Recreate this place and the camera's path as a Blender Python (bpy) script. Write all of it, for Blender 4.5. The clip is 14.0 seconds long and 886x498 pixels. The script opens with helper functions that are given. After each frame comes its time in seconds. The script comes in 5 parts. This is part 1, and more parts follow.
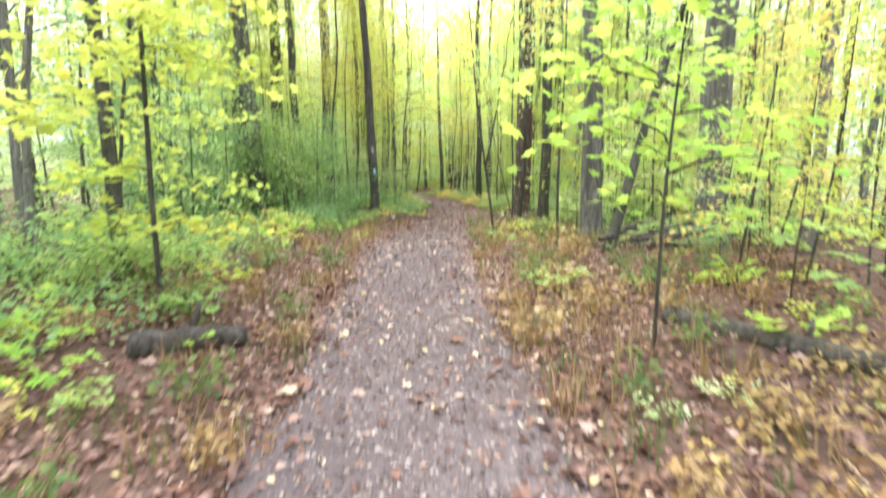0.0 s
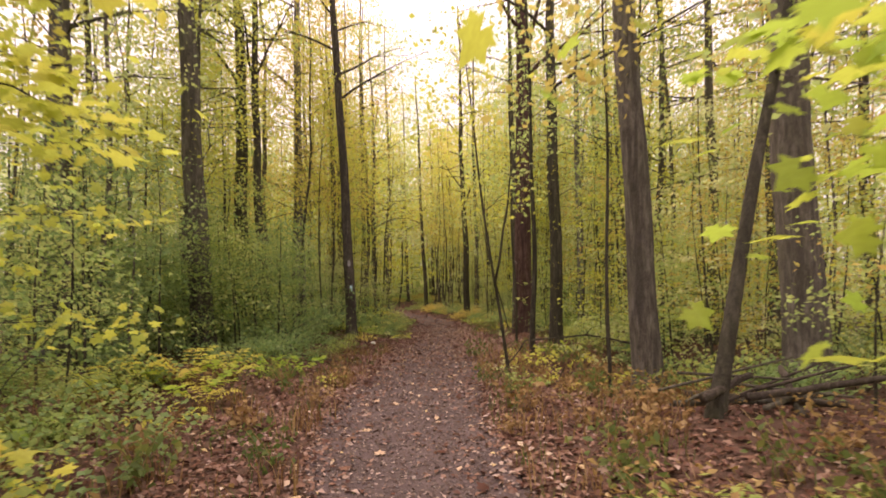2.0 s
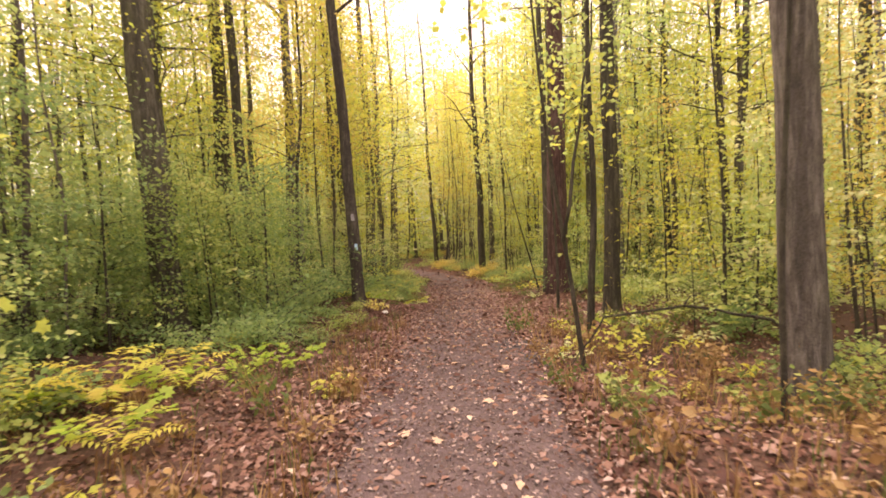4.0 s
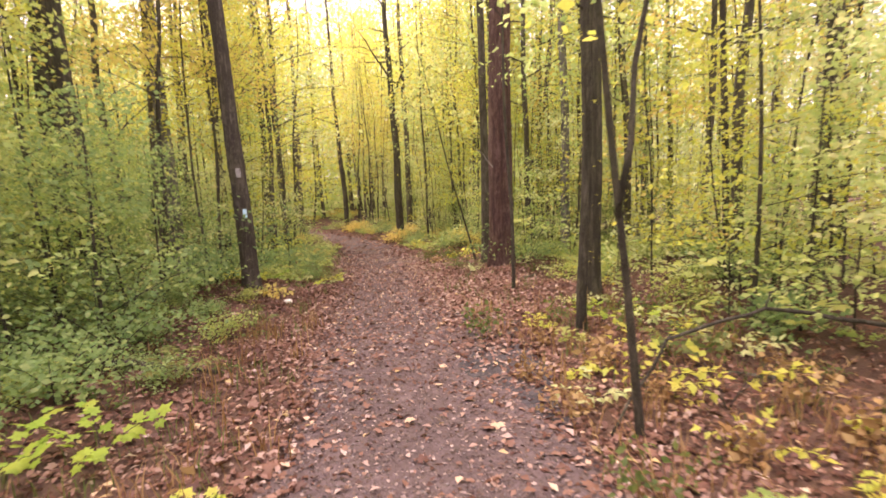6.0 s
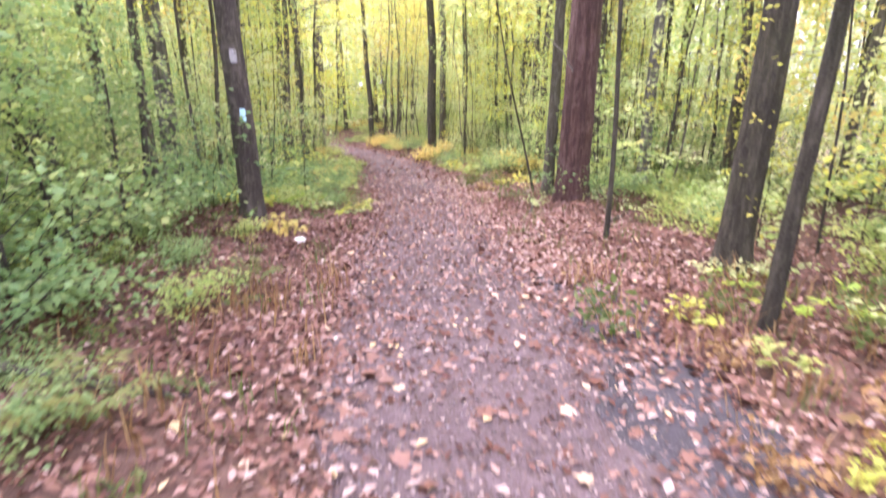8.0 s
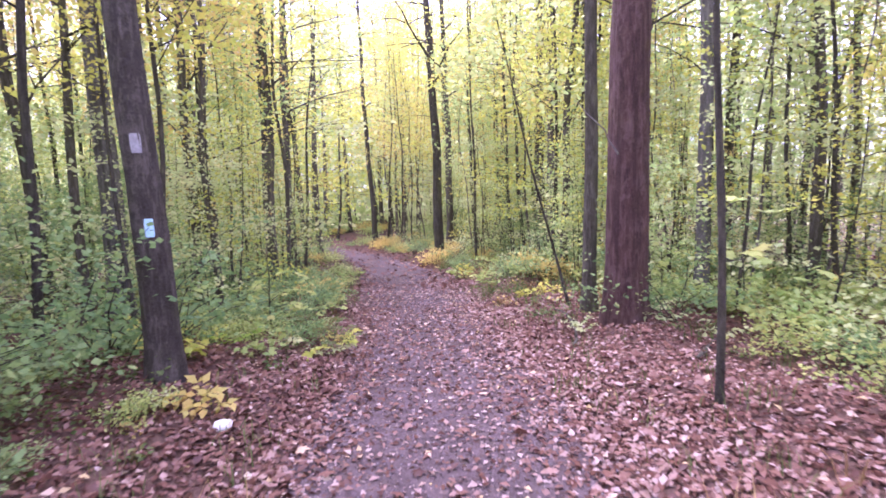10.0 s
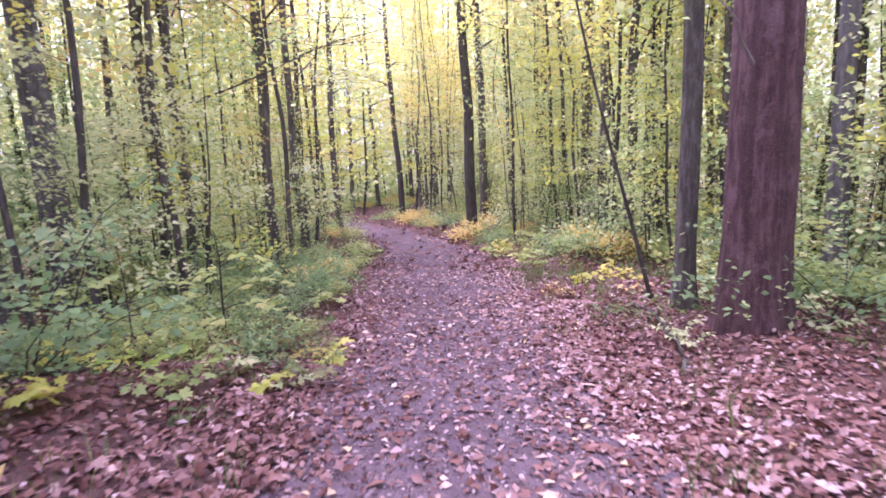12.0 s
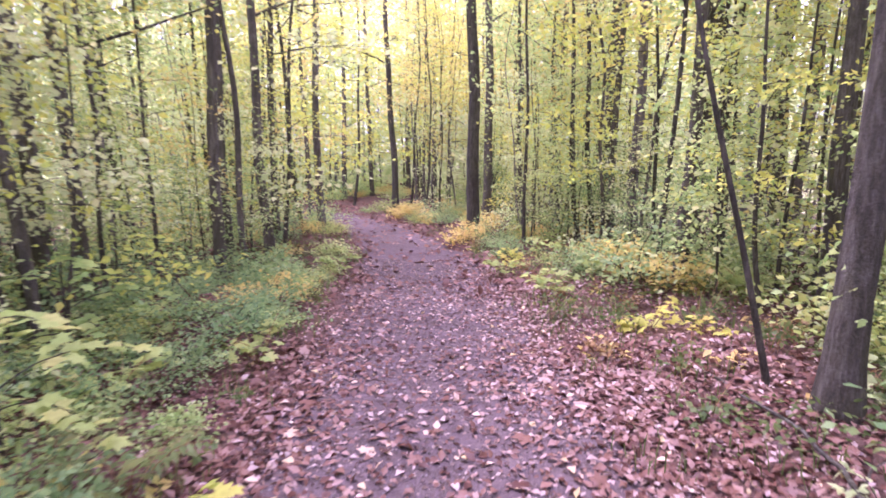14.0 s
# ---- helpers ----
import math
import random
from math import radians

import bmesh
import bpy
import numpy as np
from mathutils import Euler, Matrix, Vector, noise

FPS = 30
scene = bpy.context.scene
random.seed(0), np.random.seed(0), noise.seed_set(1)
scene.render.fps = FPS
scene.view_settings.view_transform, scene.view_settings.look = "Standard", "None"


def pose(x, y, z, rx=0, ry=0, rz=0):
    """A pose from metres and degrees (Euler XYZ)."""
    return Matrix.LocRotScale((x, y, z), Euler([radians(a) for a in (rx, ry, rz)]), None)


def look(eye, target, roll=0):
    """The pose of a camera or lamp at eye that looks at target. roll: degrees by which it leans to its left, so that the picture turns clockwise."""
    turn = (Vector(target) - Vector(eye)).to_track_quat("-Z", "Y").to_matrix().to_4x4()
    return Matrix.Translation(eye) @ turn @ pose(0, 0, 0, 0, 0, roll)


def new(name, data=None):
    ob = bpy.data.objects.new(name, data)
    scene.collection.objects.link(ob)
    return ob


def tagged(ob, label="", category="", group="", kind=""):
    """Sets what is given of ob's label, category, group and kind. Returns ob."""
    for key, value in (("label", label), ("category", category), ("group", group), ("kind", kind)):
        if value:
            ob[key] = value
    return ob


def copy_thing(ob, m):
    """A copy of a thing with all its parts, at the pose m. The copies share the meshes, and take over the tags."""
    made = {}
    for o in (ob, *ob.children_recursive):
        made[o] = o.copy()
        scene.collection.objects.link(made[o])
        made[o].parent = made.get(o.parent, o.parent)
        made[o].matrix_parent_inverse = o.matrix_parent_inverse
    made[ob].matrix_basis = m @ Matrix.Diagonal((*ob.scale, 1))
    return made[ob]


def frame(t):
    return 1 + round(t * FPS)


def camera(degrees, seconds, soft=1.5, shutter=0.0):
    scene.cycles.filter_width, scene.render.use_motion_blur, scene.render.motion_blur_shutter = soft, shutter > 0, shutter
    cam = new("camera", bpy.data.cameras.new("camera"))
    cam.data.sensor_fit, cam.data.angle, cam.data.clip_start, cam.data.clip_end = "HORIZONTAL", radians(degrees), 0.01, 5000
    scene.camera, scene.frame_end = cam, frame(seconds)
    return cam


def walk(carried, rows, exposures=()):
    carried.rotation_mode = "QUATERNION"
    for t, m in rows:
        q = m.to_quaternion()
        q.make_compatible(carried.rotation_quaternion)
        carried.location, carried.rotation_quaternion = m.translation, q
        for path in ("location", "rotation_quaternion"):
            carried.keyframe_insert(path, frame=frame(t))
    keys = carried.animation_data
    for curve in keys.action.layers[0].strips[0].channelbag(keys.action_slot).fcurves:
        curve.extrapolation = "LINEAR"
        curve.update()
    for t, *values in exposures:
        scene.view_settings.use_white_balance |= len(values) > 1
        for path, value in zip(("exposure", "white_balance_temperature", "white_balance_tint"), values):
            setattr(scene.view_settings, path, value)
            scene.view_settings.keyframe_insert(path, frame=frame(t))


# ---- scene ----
PATH = [
    (0.0, pose(1.420, -7.274, 1.523, 80.00, 0.00, 5.60)),
    (0.5, pose(1.290, -6.644, 1.548, 91.90, -0.50, 4.80)),
    (1.0, pose(1.159, -5.948, 1.583, 98.20, 0.00, 5.70)),
    (1.5, pose(1.015, -5.177, 1.560, 95.80, 1.90, 2.70)),
    (2.0, pose(0.900, -4.468, 1.557, 91.60, 1.00, 3.50)),
    (2.5, pose(0.701, -3.818, 1.549, 89.90, 2.00, 2.10)),
    (3.0, pose(0.550, -3.200, 1.520, 89.40, 2.40, 4.30)),
    (5.5, pose(-0.044, 0.255, 1.511, 82.80, 2.60, -1.30)),
    (6.0, pose(-0.144, 0.988, 1.489, 81.90, 2.50, -5.80)),
    (6.5, pose(-0.255, 1.698, 1.433, 77.00, 2.60, -3.10)),
    (7.0, pose(-0.389, 2.364, 1.345, 71.90, 2.10, -5.20)),
    (7.5, pose(-0.455, 3.008, 1.278, 67.20, 1.20, -3.30)),
    (8.0, pose(-0.522, 3.552, 1.267, 73.40, -0.20, -3.20)),
    (8.5, pose(-0.499, 4.151, 1.267, 80.20, 1.30, -3.70)),
    (11.0, pose(-0.333, 7.282, 1.034, 83.80, 0.60, -1.00)),
    (11.5, pose(-0.311, 7.859, 0.945, 83.60, -0.20, 0.20)),
    (12.0, pose(-0.244, 8.480, 0.867, 81.00, 2.70, 1.00)),
    (12.5, pose(-0.255, 9.069, 0.823, 82.00, 1.40, 1.90)),
    (13.0, pose(-0.200, 9.724, 0.790, 83.30, 1.20, 0.60)),
    (13.5, pose(-0.222, 10.367, 0.790, 81.80, 1.10, 2.80)),
    (14.0, pose(-0.244, 10.989, 0.823, 80.00, 0.20, 1.10)),
]
cam = camera(78.4, 14.0, soft=1.7, shutter=0.5)
EXPOSURES = [
    (0.0, 1.9, 5900, 1), (0.5, 1.32, 6450, 9), (1.0, 0.6, 7150, 20), (1.5, 0.47, 7650, 27), (2.0, 0.57, 8300, 31), (3.0, 1.0, 8900, 33), (5.5, 1.47, 7900, 38),
    (6.5, 1.72, 7550, 36), (7.5, 2.14, 6700, 35), (8.0, 2.32, 5850, 39), (8.5, 2.25, 5300, 45), (11.0, 1.8, 5350, 64), (12.5, 2.02, 5300, 69), (14.0, 2.05, 5450, 66),
]
walk(cam, PATH, EXPOSURES)

# ---- sky and sun: bright overcast ----
world = bpy.data.worlds.new("world")
scene.world = world
world.use_nodes = True
wn = world.node_tree.nodes
sky = wn.new("ShaderNodeTexSky")
sky.sky_type = "NISHITA"
sky.sun_disc = False
sky.sun_elevation, sky.sun_rotation = radians(61), radians(-33)
sky.air_density, sky.dust_density, sky.ozone_density = 1.0, 6.0, 0.6
wn["Background"].inputs[1].default_value = 0.15
cloud = wn.new("ShaderNodeMix")
cloud.data_type = "RGBA"
cloud.inputs[0].default_value = 0.8
# an overcast dome is three times as bright overhead as at the horizon
height = wn.new("ShaderNodeSeparateXYZ")
world.node_tree.links.new(wn.new("ShaderNodeTexCoord").outputs["Generated"], height.inputs[0])
dome = wn.new("ShaderNodeMapRange")
dome.inputs["To Min"].default_value, dome.inputs["To Max"].default_value = 4.2, 12.6
world.node_tree.links.new(height.outputs["Z"], dome.inputs["Value"])
veil = wn.new("ShaderNodeVectorMath")
veil.operation = "SCALE"
veil.inputs[0].default_value = (0.96, 0.98, 1.12)
world.node_tree.links.new(dome.outputs[0], veil.inputs["Scale"])
world.node_tree.links.new(veil.outputs[0], cloud.inputs[7])
world.node_tree.links.new(sky.outputs[0], cloud.inputs[6])
world.node_tree.links.new(cloud.outputs[2], wn["Background"].inputs[0])
sun = new("sun", bpy.data.lights.new("sun", "SUN"))
sun.data.energy, sun.data.angle, sun.data.color = 1.5, radians(25), (1.0, 0.96, 0.88)
sun.matrix_world = look((-11, 17, 37), (0, 0, 0))


# ---- materials ----
class Mat:
    """A short way to write node materials."""
    def __init__(self, name):
        self.m = bpy.data.materials.new(name)
        self.m.use_nodes = True
        self.t = self.m.node_tree
        self.t.nodes.clear()
        self.out = self.n("ShaderNodeOutputMaterial")

    def n(self, kind, **inputs):
        node = self.t.nodes.new(kind)
        for key, value in inputs.items():
            self.put(node, key.replace("_", " "), value)
        return node

    def put(self, node, key, value):
        socket = node.inputs[int(key[1:])] if key[0] == "i" and key[1:].isdigit() else node.inputs[key]
        if isinstance(value, bpy.types.NodeSocket):
            self.t.links.new(value, socket)
        else:
            socket.default_value = value

    def coords(self, sx=1.0, sy=1.0, sz=1.0):
        c = self.n("ShaderNodeTexCoord")
        mp = self.n("ShaderNodeMapping", Vector=c.outputs["Object"], Scale=(sx, sy, sz))
        return mp.outputs[0]

    def noise(self, vec, scale, detail=5.0, rough=0.6):
        return self.n("ShaderNodeTexNoise", Vector=vec, Scale=scale, Detail=detail, Roughness=rough).outputs[0]

    def ramp(self, fac, *stops):
        r = self.n("ShaderNodeValToRGB", Fac=fac)
        e = r.color_ramp.elements
        while len(e) < len(stops):
            e.new(0.5)
        for el, (p, c) in zip(e, stops):
            el.position, el.color = p, (*c, 1)
        return r.outputs[0]

    def mix(self, fac, a, b, mode="MIX"):
        x = self.n("ShaderNodeMix")
        x.data_type, x.blend_type = "RGBA", mode
        for k, v in ((0, fac), (6, a), (7, b)):
            if isinstance(v, bpy.types.NodeSocket):
                self.t.links.new(v, x.inputs[k])
            else:
                x.inputs[k].default_value = (*v, 1) if isinstance(v, tuple) else v
        return x.outputs[2]

    def bump(self, height, strength, distance):
        return self.n("ShaderNodeBump", Height=height, Strength=strength, Distance=distance).outputs[0]

    def finish(self, shader):
        self.t.links.new(shader, self.out.inputs[0])
        return self.m


def bark_material(name, dark, mid, light, moss=0.25, moss_colour=(0.10, 0.13, 0.05), lichen_share=0.3):
    m = Mat(name)
    ridges = m.noise(m.coords(10, 10, 1.8), 2.0, 7, 0.68)
    blot = m.noise(m.coords(1, 1, 0.5), 2.2, 4)
    fine = m.noise(m.coords(), 60, 3)
    col = m.ramp(ridges, (0.36, dark), (0.51, mid), (0.68, light))
    col = m.mix(m.ramp(blot, (0.5, (0, 0, 0)), (0.75, (moss, moss, moss))), col, moss_colour)
    lichen = m.noise(m.coords(1, 1, 0.7), 9, 4, 0.7)
    spots = m.noise(m.coords(1, 1, 0.8), 3.2, 5, 0.75)
    col = m.mix(m.ramp(lichen, (0.56, (0, 0, 0)), (0.62, (lichen_share,) * 3)), col, light)
    col = m.mix(m.ramp(spots, (0.53, (0, 0, 0)), (0.60, (lichen_share,) * 3)), col, light)
    col = m.mix(m.ramp(m.noise(m.coords(5, 5, 0.35), 1.6, 3), (0.52, (0, 0, 0)), (0.62, (0.7, 0.7, 0.7))), col, dark)
    col = m.mix(0.25, col, m.ramp(fine, (0.3, dark), (0.7, light)))
    tint = m.n("ShaderNodeObjectInfo").outputs["Random"]
    col = m.mix(0.12, col, m.ramp(tint, (0, dark), (1, light)))
    both = m.mix(0.3, ridges, fine)
    b = m.n("ShaderNodeBsdfPrincipled", Base_Color=col, Roughness=0.92, Normal=m.bump(both, 1.0, 0.05))
    b.inputs["Specular IOR Level"].default_value = 0.2
    return m.finish(b.outputs[0])


def leaf_material(name, *colours, through_light=0.55, gloss=0.012, spread=0.5):
    """Thin leaves: colour varies from leaf to leaf and from plant to plant, light passes through."""
    m = Mat(name)
    island = m.n("ShaderNodeNewGeometry").outputs["Random Per Island"]
    whole = m.n("ShaderNodeObjectInfo").outputs["Random"]
    patch = m.noise(m.coords(), 0.9, 2)
    steps = [(i / max(1, len(colours) - 1), c) for i, c in enumerate(colours)]
    pick = m.n("ShaderNodeMath", i0=island, i1=spread)
    pick.operation = "MULTIPLY"
    pick2 = m.n("ShaderNodeMath", i0=patch, i1=0.35)
    pick2.operation = "MULTIPLY_ADD"
    m.t.links.new(pick.outputs[0], pick2.inputs[2])
    pick3 = m.n("ShaderNodeMath", i0=whole, i1=max(0.0, 0.8 - spread))
    pick3.operation = "MULTIPLY_ADD"
    m.t.links.new(pick2.outputs[0], pick3.inputs[2])
    col = m.ramp(pick3.outputs[0], *steps)
    col = m.mix(0.5, col, m.ramp(m.noise(m.coords(), 45, 3), (0.3, (0.68, 0.64, 0.6)), (0.7, (1.0, 1.0, 1.0))), "MULTIPLY")
    d = m.n("ShaderNodeBsdfDiffuse", Color=col)
    t = m.n("ShaderNodeBsdfTranslucent", Color=col)
    mx = m.n("ShaderNodeMixShader", Fac=through_light, i1=d.outputs[0], i2=t.outputs[0])
    g = m.n("ShaderNodeBsdfGlossy", Roughness=0.45)
    mx2 = m.n("ShaderNodeMixShader", Fac=gloss, i1=mx.outputs[0], i2=g.outputs[0])
    return m.finish(mx2.outputs[0])


def soil_material(name, dark, mid, light, pebbles, relief):
    m = Mat(name)
    big = m.noise(m.coords(), 0.8, 4)
    med = m.noise(m.coords(), 7, 6, 0.7)
    vor = m.n("ShaderNodeTexVoronoi", Vector=m.coords(), Scale=55.0)
    grit = m.noise(m.coords(), 90, 3)
    col = m.ramp(med, (0.3, dark), (0.5, mid), (0.72, light))
    col = m.mix(m.ramp(big, (0.4, (0, 0, 0)), (0.65, (0.55, 0.55, 0.55))), col, dark)
    col = m.mix(m.ramp(vor.outputs["Distance"], (0.12, (0.5, 0.5, 0.5)), (0.3, (0, 0, 0))), col, pebbles)
    col = m.mix(0.35, col, m.ramp(grit, (0.35, dark), (0.65, light)))
    h = m.mix(0.5, med, grit)
    b = m.n("ShaderNodeBsdfPrincipled", Base_Color=col, Roughness=0.95, Normal=m.bump(h, relief, 0.03))
    b.inputs["Specular IOR Level"].default_value = 0.15
    return m.finish(b.outputs[0])


BARK = bark_material("bark_grey_brown", (0.034, 0.030, 0.022), (0.092, 0.082, 0.060), (0.215, 0.198, 0.158), 0.4)
BARK_MID = bark_material("bark_pale_brown", (0.05, 0.043, 0.036), (0.14, 0.12, 0.102), (0.30, 0.27, 0.24), 0.35)
BARK_MARKED = bark_material("bark_blotched", (0.016, 0.012, 0.010), (0.042, 0.033, 0.026), (0.16, 0.14, 0.12), 0.15, lichen_share=0.45)
TWIG = bark_material("bleached_twig", (0.16, 0.14, 0.125), (0.32, 0.29, 0.27), (0.48, 0.45, 0.43), 0.0)
BARK_GREY = bark_material("bark_pale_grey", (0.06, 0.055, 0.05), (0.15, 0.14, 0.13), (0.30, 0.29, 0.275), 0.3)
BARK_RED = bark_material("bark_red_brown", (0.03, 0.014, 0.012), (0.092, 0.047, 0.042), (0.20, 0.13, 0.118), 0.08, lichen_share=0.5)
BARK_DARK = bark_material("bark_dark", (0.02, 0.018, 0.013), (0.058, 0.051, 0.037), (0.15, 0.136, 0.106), 0.35)
ROTTEN = bark_material("rotten_wood", (0.025, 0.019, 0.015), (0.075, 0.058, 0.046), (0.17, 0.14, 0.12), 0.4, (0.07, 0.08, 0.035))
LEAF_YELLOW = leaf_material("leaf_yellow", (0.42, 0.54, 0.11), (0.58, 0.66, 0.13), (0.70, 0.70, 0.15), (0.78, 0.64, 0.14), through_light=0.6)
LEAF_LIME = leaf_material("leaf_yellow_green", (0.26, 0.44, 0.14), (0.42, 0.59, 0.20), (0.56, 0.67, 0.25), (0.74, 0.73, 0.29), through_light=0.6)
LEAF_PALE = leaf_material("leaf_pale_green", (0.42, 0.57, 0.24), (0.56, 0.68, 0.31), (0.68, 0.75, 0.36), (0.82, 0.78, 0.38), through_light=0.6)
LEAF_MAPLE = leaf_material("leaf_bright_green", (0.24, 0.46, 0.07), (0.36, 0.56, 0.09), (0.48, 0.63, 0.11), (0.64, 0.66, 0.12), through_light=0.6)
LEAF_GREEN = leaf_material("leaf_green", (0.19, 0.34, 0.10), (0.33, 0.47, 0.14), (0.46, 0.56, 0.17), (0.64, 0.63, 0.20), through_light=0.58)
LEAF_SHRUB = leaf_material("leaf_grey_green", (0.14, 0.26, 0.105), (0.22, 0.365, 0.145), (0.31, 0.45, 0.17), (0.47, 0.54, 0.20), through_light=0.58)
LEAF_GOLD = leaf_material("leaf_gold", (0.50, 0.53, 0.16), (0.66, 0.61, 0.18), (0.72, 0.58, 0.18), (0.72, 0.49, 0.16), through_light=0.58)
LEAF_BROWN = leaf_material("fallen_leaf", (0.028, 0.012, 0.009), (0.07, 0.029, 0.020), (0.115, 0.050, 0.034), (0.155, 0.072, 0.048), (0.21, 0.112, 0.078),
                           (0.24, 0.13, 0.095), (0.42, 0.29, 0.23), through_light=0.1, gloss=0.025, spread=0.75)
LEAF_CRUMB = leaf_material("leaf_crumb", (0.035, 0.02, 0.018), (0.08, 0.05, 0.042), (0.14, 0.09, 0.075), (0.22, 0.16, 0.14), (0.42, 0.33, 0.29), through_light=0.1, gloss=0.02, spread=0.75)
LEAF_FALLEN_YELLOW = leaf_material("fallen_leaf_yellow", (0.44, 0.30, 0.17), (0.58, 0.44, 0.20), (0.60, 0.42, 0.30), (0.70, 0.60, 0.46),
                                   through_light=0.2, gloss=0.03, spread=0.7)
LEAF_TAN = leaf_material("fallen_leaf_tan", (0.20, 0.10, 0.075), (0.30, 0.18, 0.14), (0.38, 0.265, 0.22), (0.48, 0.37, 0.32), through_light=0.12, gloss=0.03, spread=0.7)
LEAF_HERB = leaf_material("leaf_herb", (0.06, 0.11, 0.035), (0.11, 0.17, 0.05), (0.17, 0.225, 0.07), (0.30, 0.29, 0.09), through_light=0.5)
LEAF_RUST = leaf_material("leaf_rust", (0.14, 0.12, 0.04), (0.26, 0.20, 0.07), (0.34, 0.21, 0.08), (0.42, 0.32, 0.13), through_light=0.35)
GRASS = leaf_material("grass_blade", (0.045, 0.10, 0.022), (0.08, 0.15, 0.035), (0.13, 0.18, 0.05), (0.22, 0.21, 0.075), through_light=0.35)
DRY = leaf_material("dry_stem", (0.13, 0.065, 0.03), (0.25, 0.14, 0.06), (0.38, 0.25, 0.11), (0.48, 0.36, 0.19), through_light=0.25)
SOIL = soil_material("forest_soil", (0.045, 0.026, 0.019), (0.105, 0.06, 0.043), (0.18, 0.11, 0.08), (0.20, 0.13, 0.095), 0.9)
MUD = soil_material("dark_mud", (0.03, 0.027, 0.028), (0.06, 0.053, 0.055), (0.11, 0.098, 0.10), (0.17, 0.15, 0.15), 0.8)
TRAIL = soil_material("trail_earth", (0.05, 0.037, 0.035), (0.115, 0.081, 0.077), (0.195, 0.145, 0.14), (0.27, 0.22, 0.215), 0.9)


def plain_material(name, a, b, scale=30, rough=0.7):
    m = Mat(name)
    col = m.ramp(m.noise(m.coords(), scale, 4), (0.35, a), (0.65, b))
    return m.finish(m.n("ShaderNodeBsdfPrincipled", Base_Color=col, Roughness=rough).outputs[0])


BLUE_PAINT = plain_material("pale_blue_paint", (0.33, 0.60, 0.78), (0.50, 0.74, 0.86))
GREY_PAINT = plain_material("old_grey_paint", (0.22, 0.21, 0.22), (0.36, 0.35, 0.36))
GRIT = leaf_material("grit", (0.06, 0.048, 0.046), (0.11, 0.088, 0.085), (0.16, 0.132, 0.13), (0.25, 0.215, 0.212), through_light=0.0, gloss=0.03, spread=0.75)
PALE_STONE = plain_material("pale_stone", (0.55, 0.52, 0.47), (0.78, 0.76, 0.72), 12, 0.9)


# ---- the lie of the land ----
PROFILE_Y = (-60, -9, 0, 1.7, 3.0, 4.2, 7.3, 8.5, 10, 11, 27, 40, 80)
PROFILE_Z = (0.6, 0.0, 0.0, -0.03, -0.16, -0.24, -0.47, -0.6, -0.68, -0.73, -1.62, -1.95, -2.3)
TRAIL_Y = (-60, -9, -7, -4, -1, 1, 2.2, 5, 9, 15, 20, 23, 28.5, 33, 37, 42, 60)
TRAIL_X = (8, 1.55, 1.35, 0.9, 0.45, 0.16, 0.06, 0.02, -0.2, -0.38, -0.75, -1.1, -2.6, -4.8, -8.5, -16, -60)
HALF_Y = (-10, 0, 4, 9, 20, 40)
HALF_W = (0.8, 0.78, 0.92, 1.0, 1.08, 1.1)


def smooth_table(y, ys, zs):
    return sum(np.interp(np.asarray(y, float) + d, ys, zs) for d in (-1.2, -0.7, -0.25, 0.25, 0.7, 1.2)) / 6


def trail_x(y):
    return smooth_table(y, TRAIL_Y, TRAIL_X)


def trail_half(y):
    return np.interp(y, HALF_Y, HALF_W)


def ground_z(x, y):
    """Height of the forest floor: the long slope, a shallow trough along the trail, low humps beside it."""
    x, y = np.asarray(x, float), np.asarray(y, float)
    off = np.abs(x - trail_x(y))
    side = np.clip((off - trail_half(y)) / 2.0, 0, 1)
    side = side * side * (3 - 2 * side)
    humps = 0.07 * np.sin(x * 1.1 + 0.6 * y) * np.sin(y * 0.83 - 0.4 * x) + 0.04 * np.sin(x * 2.7 - y * 1.9) + 0.03 * np.sin(2.3 * y + 1.7 * x)
    fade = np.clip((60 - np.abs(y)) / 20, 0, 1)
    trough = -0.025 * np.clip(1 - off / (trail_half(y) + 0.15), 0, 1)
    ripple = 0.012 * np.sin(5.1 * x + 1.3 * y) * np.sin(3.7 * y - 1.2 * x)
    hollow = -0.32 * np.exp(-((x - 4.6) ** 2 + (y - 3.8) ** 2) / 5.0) + 0.24 * np.exp(-((x + 3.0) ** 2 + (y - 10.9) ** 2) / 2.2)
    return smooth_table(y, PROFILE_Y, PROFILE_Z) + hollow + trough + ripple + side * (0.10 + humps * fade)


def gz(x, y):
    return float(ground_z(x, y))


# ---- mesh helpers ----
def link_mesh(name, verts, faces, material, parent=None, label="", smooth=True):
    me = bpy.data.meshes.new(name)
    verts = np.asarray(verts, np.float32)
    if isinstance(faces, np.ndarray):
        k = faces.shape[1]
        me.vertices.add(len(verts))
        me.vertices.foreach_set("co", verts.ravel())
        me.loops.add(faces.size)
        me.loops.foreach_set("vertex_index", faces.astype(np.int32).ravel())
        me.polygons.add(len(faces))
        me.polygons.foreach_set("loop_start", np.arange(0, faces.size, k, dtype=np.int32))
    else:
        me.from_pydata([tuple(map(float, v)) for v in verts], [], faces)
    me.update(calc_edges=True)
    if smooth:
        me.polygons.foreach_set("use_smooth", np.ones(len(me.polygons), bool))
    me.materials.append(material)
    return attach(name, me, parent, label)


def attach(name, me, parent=None, label=""):
    ob = new(name, me)
    ob.parent = parent
    if label:
        ob["label"] = label
    return ob


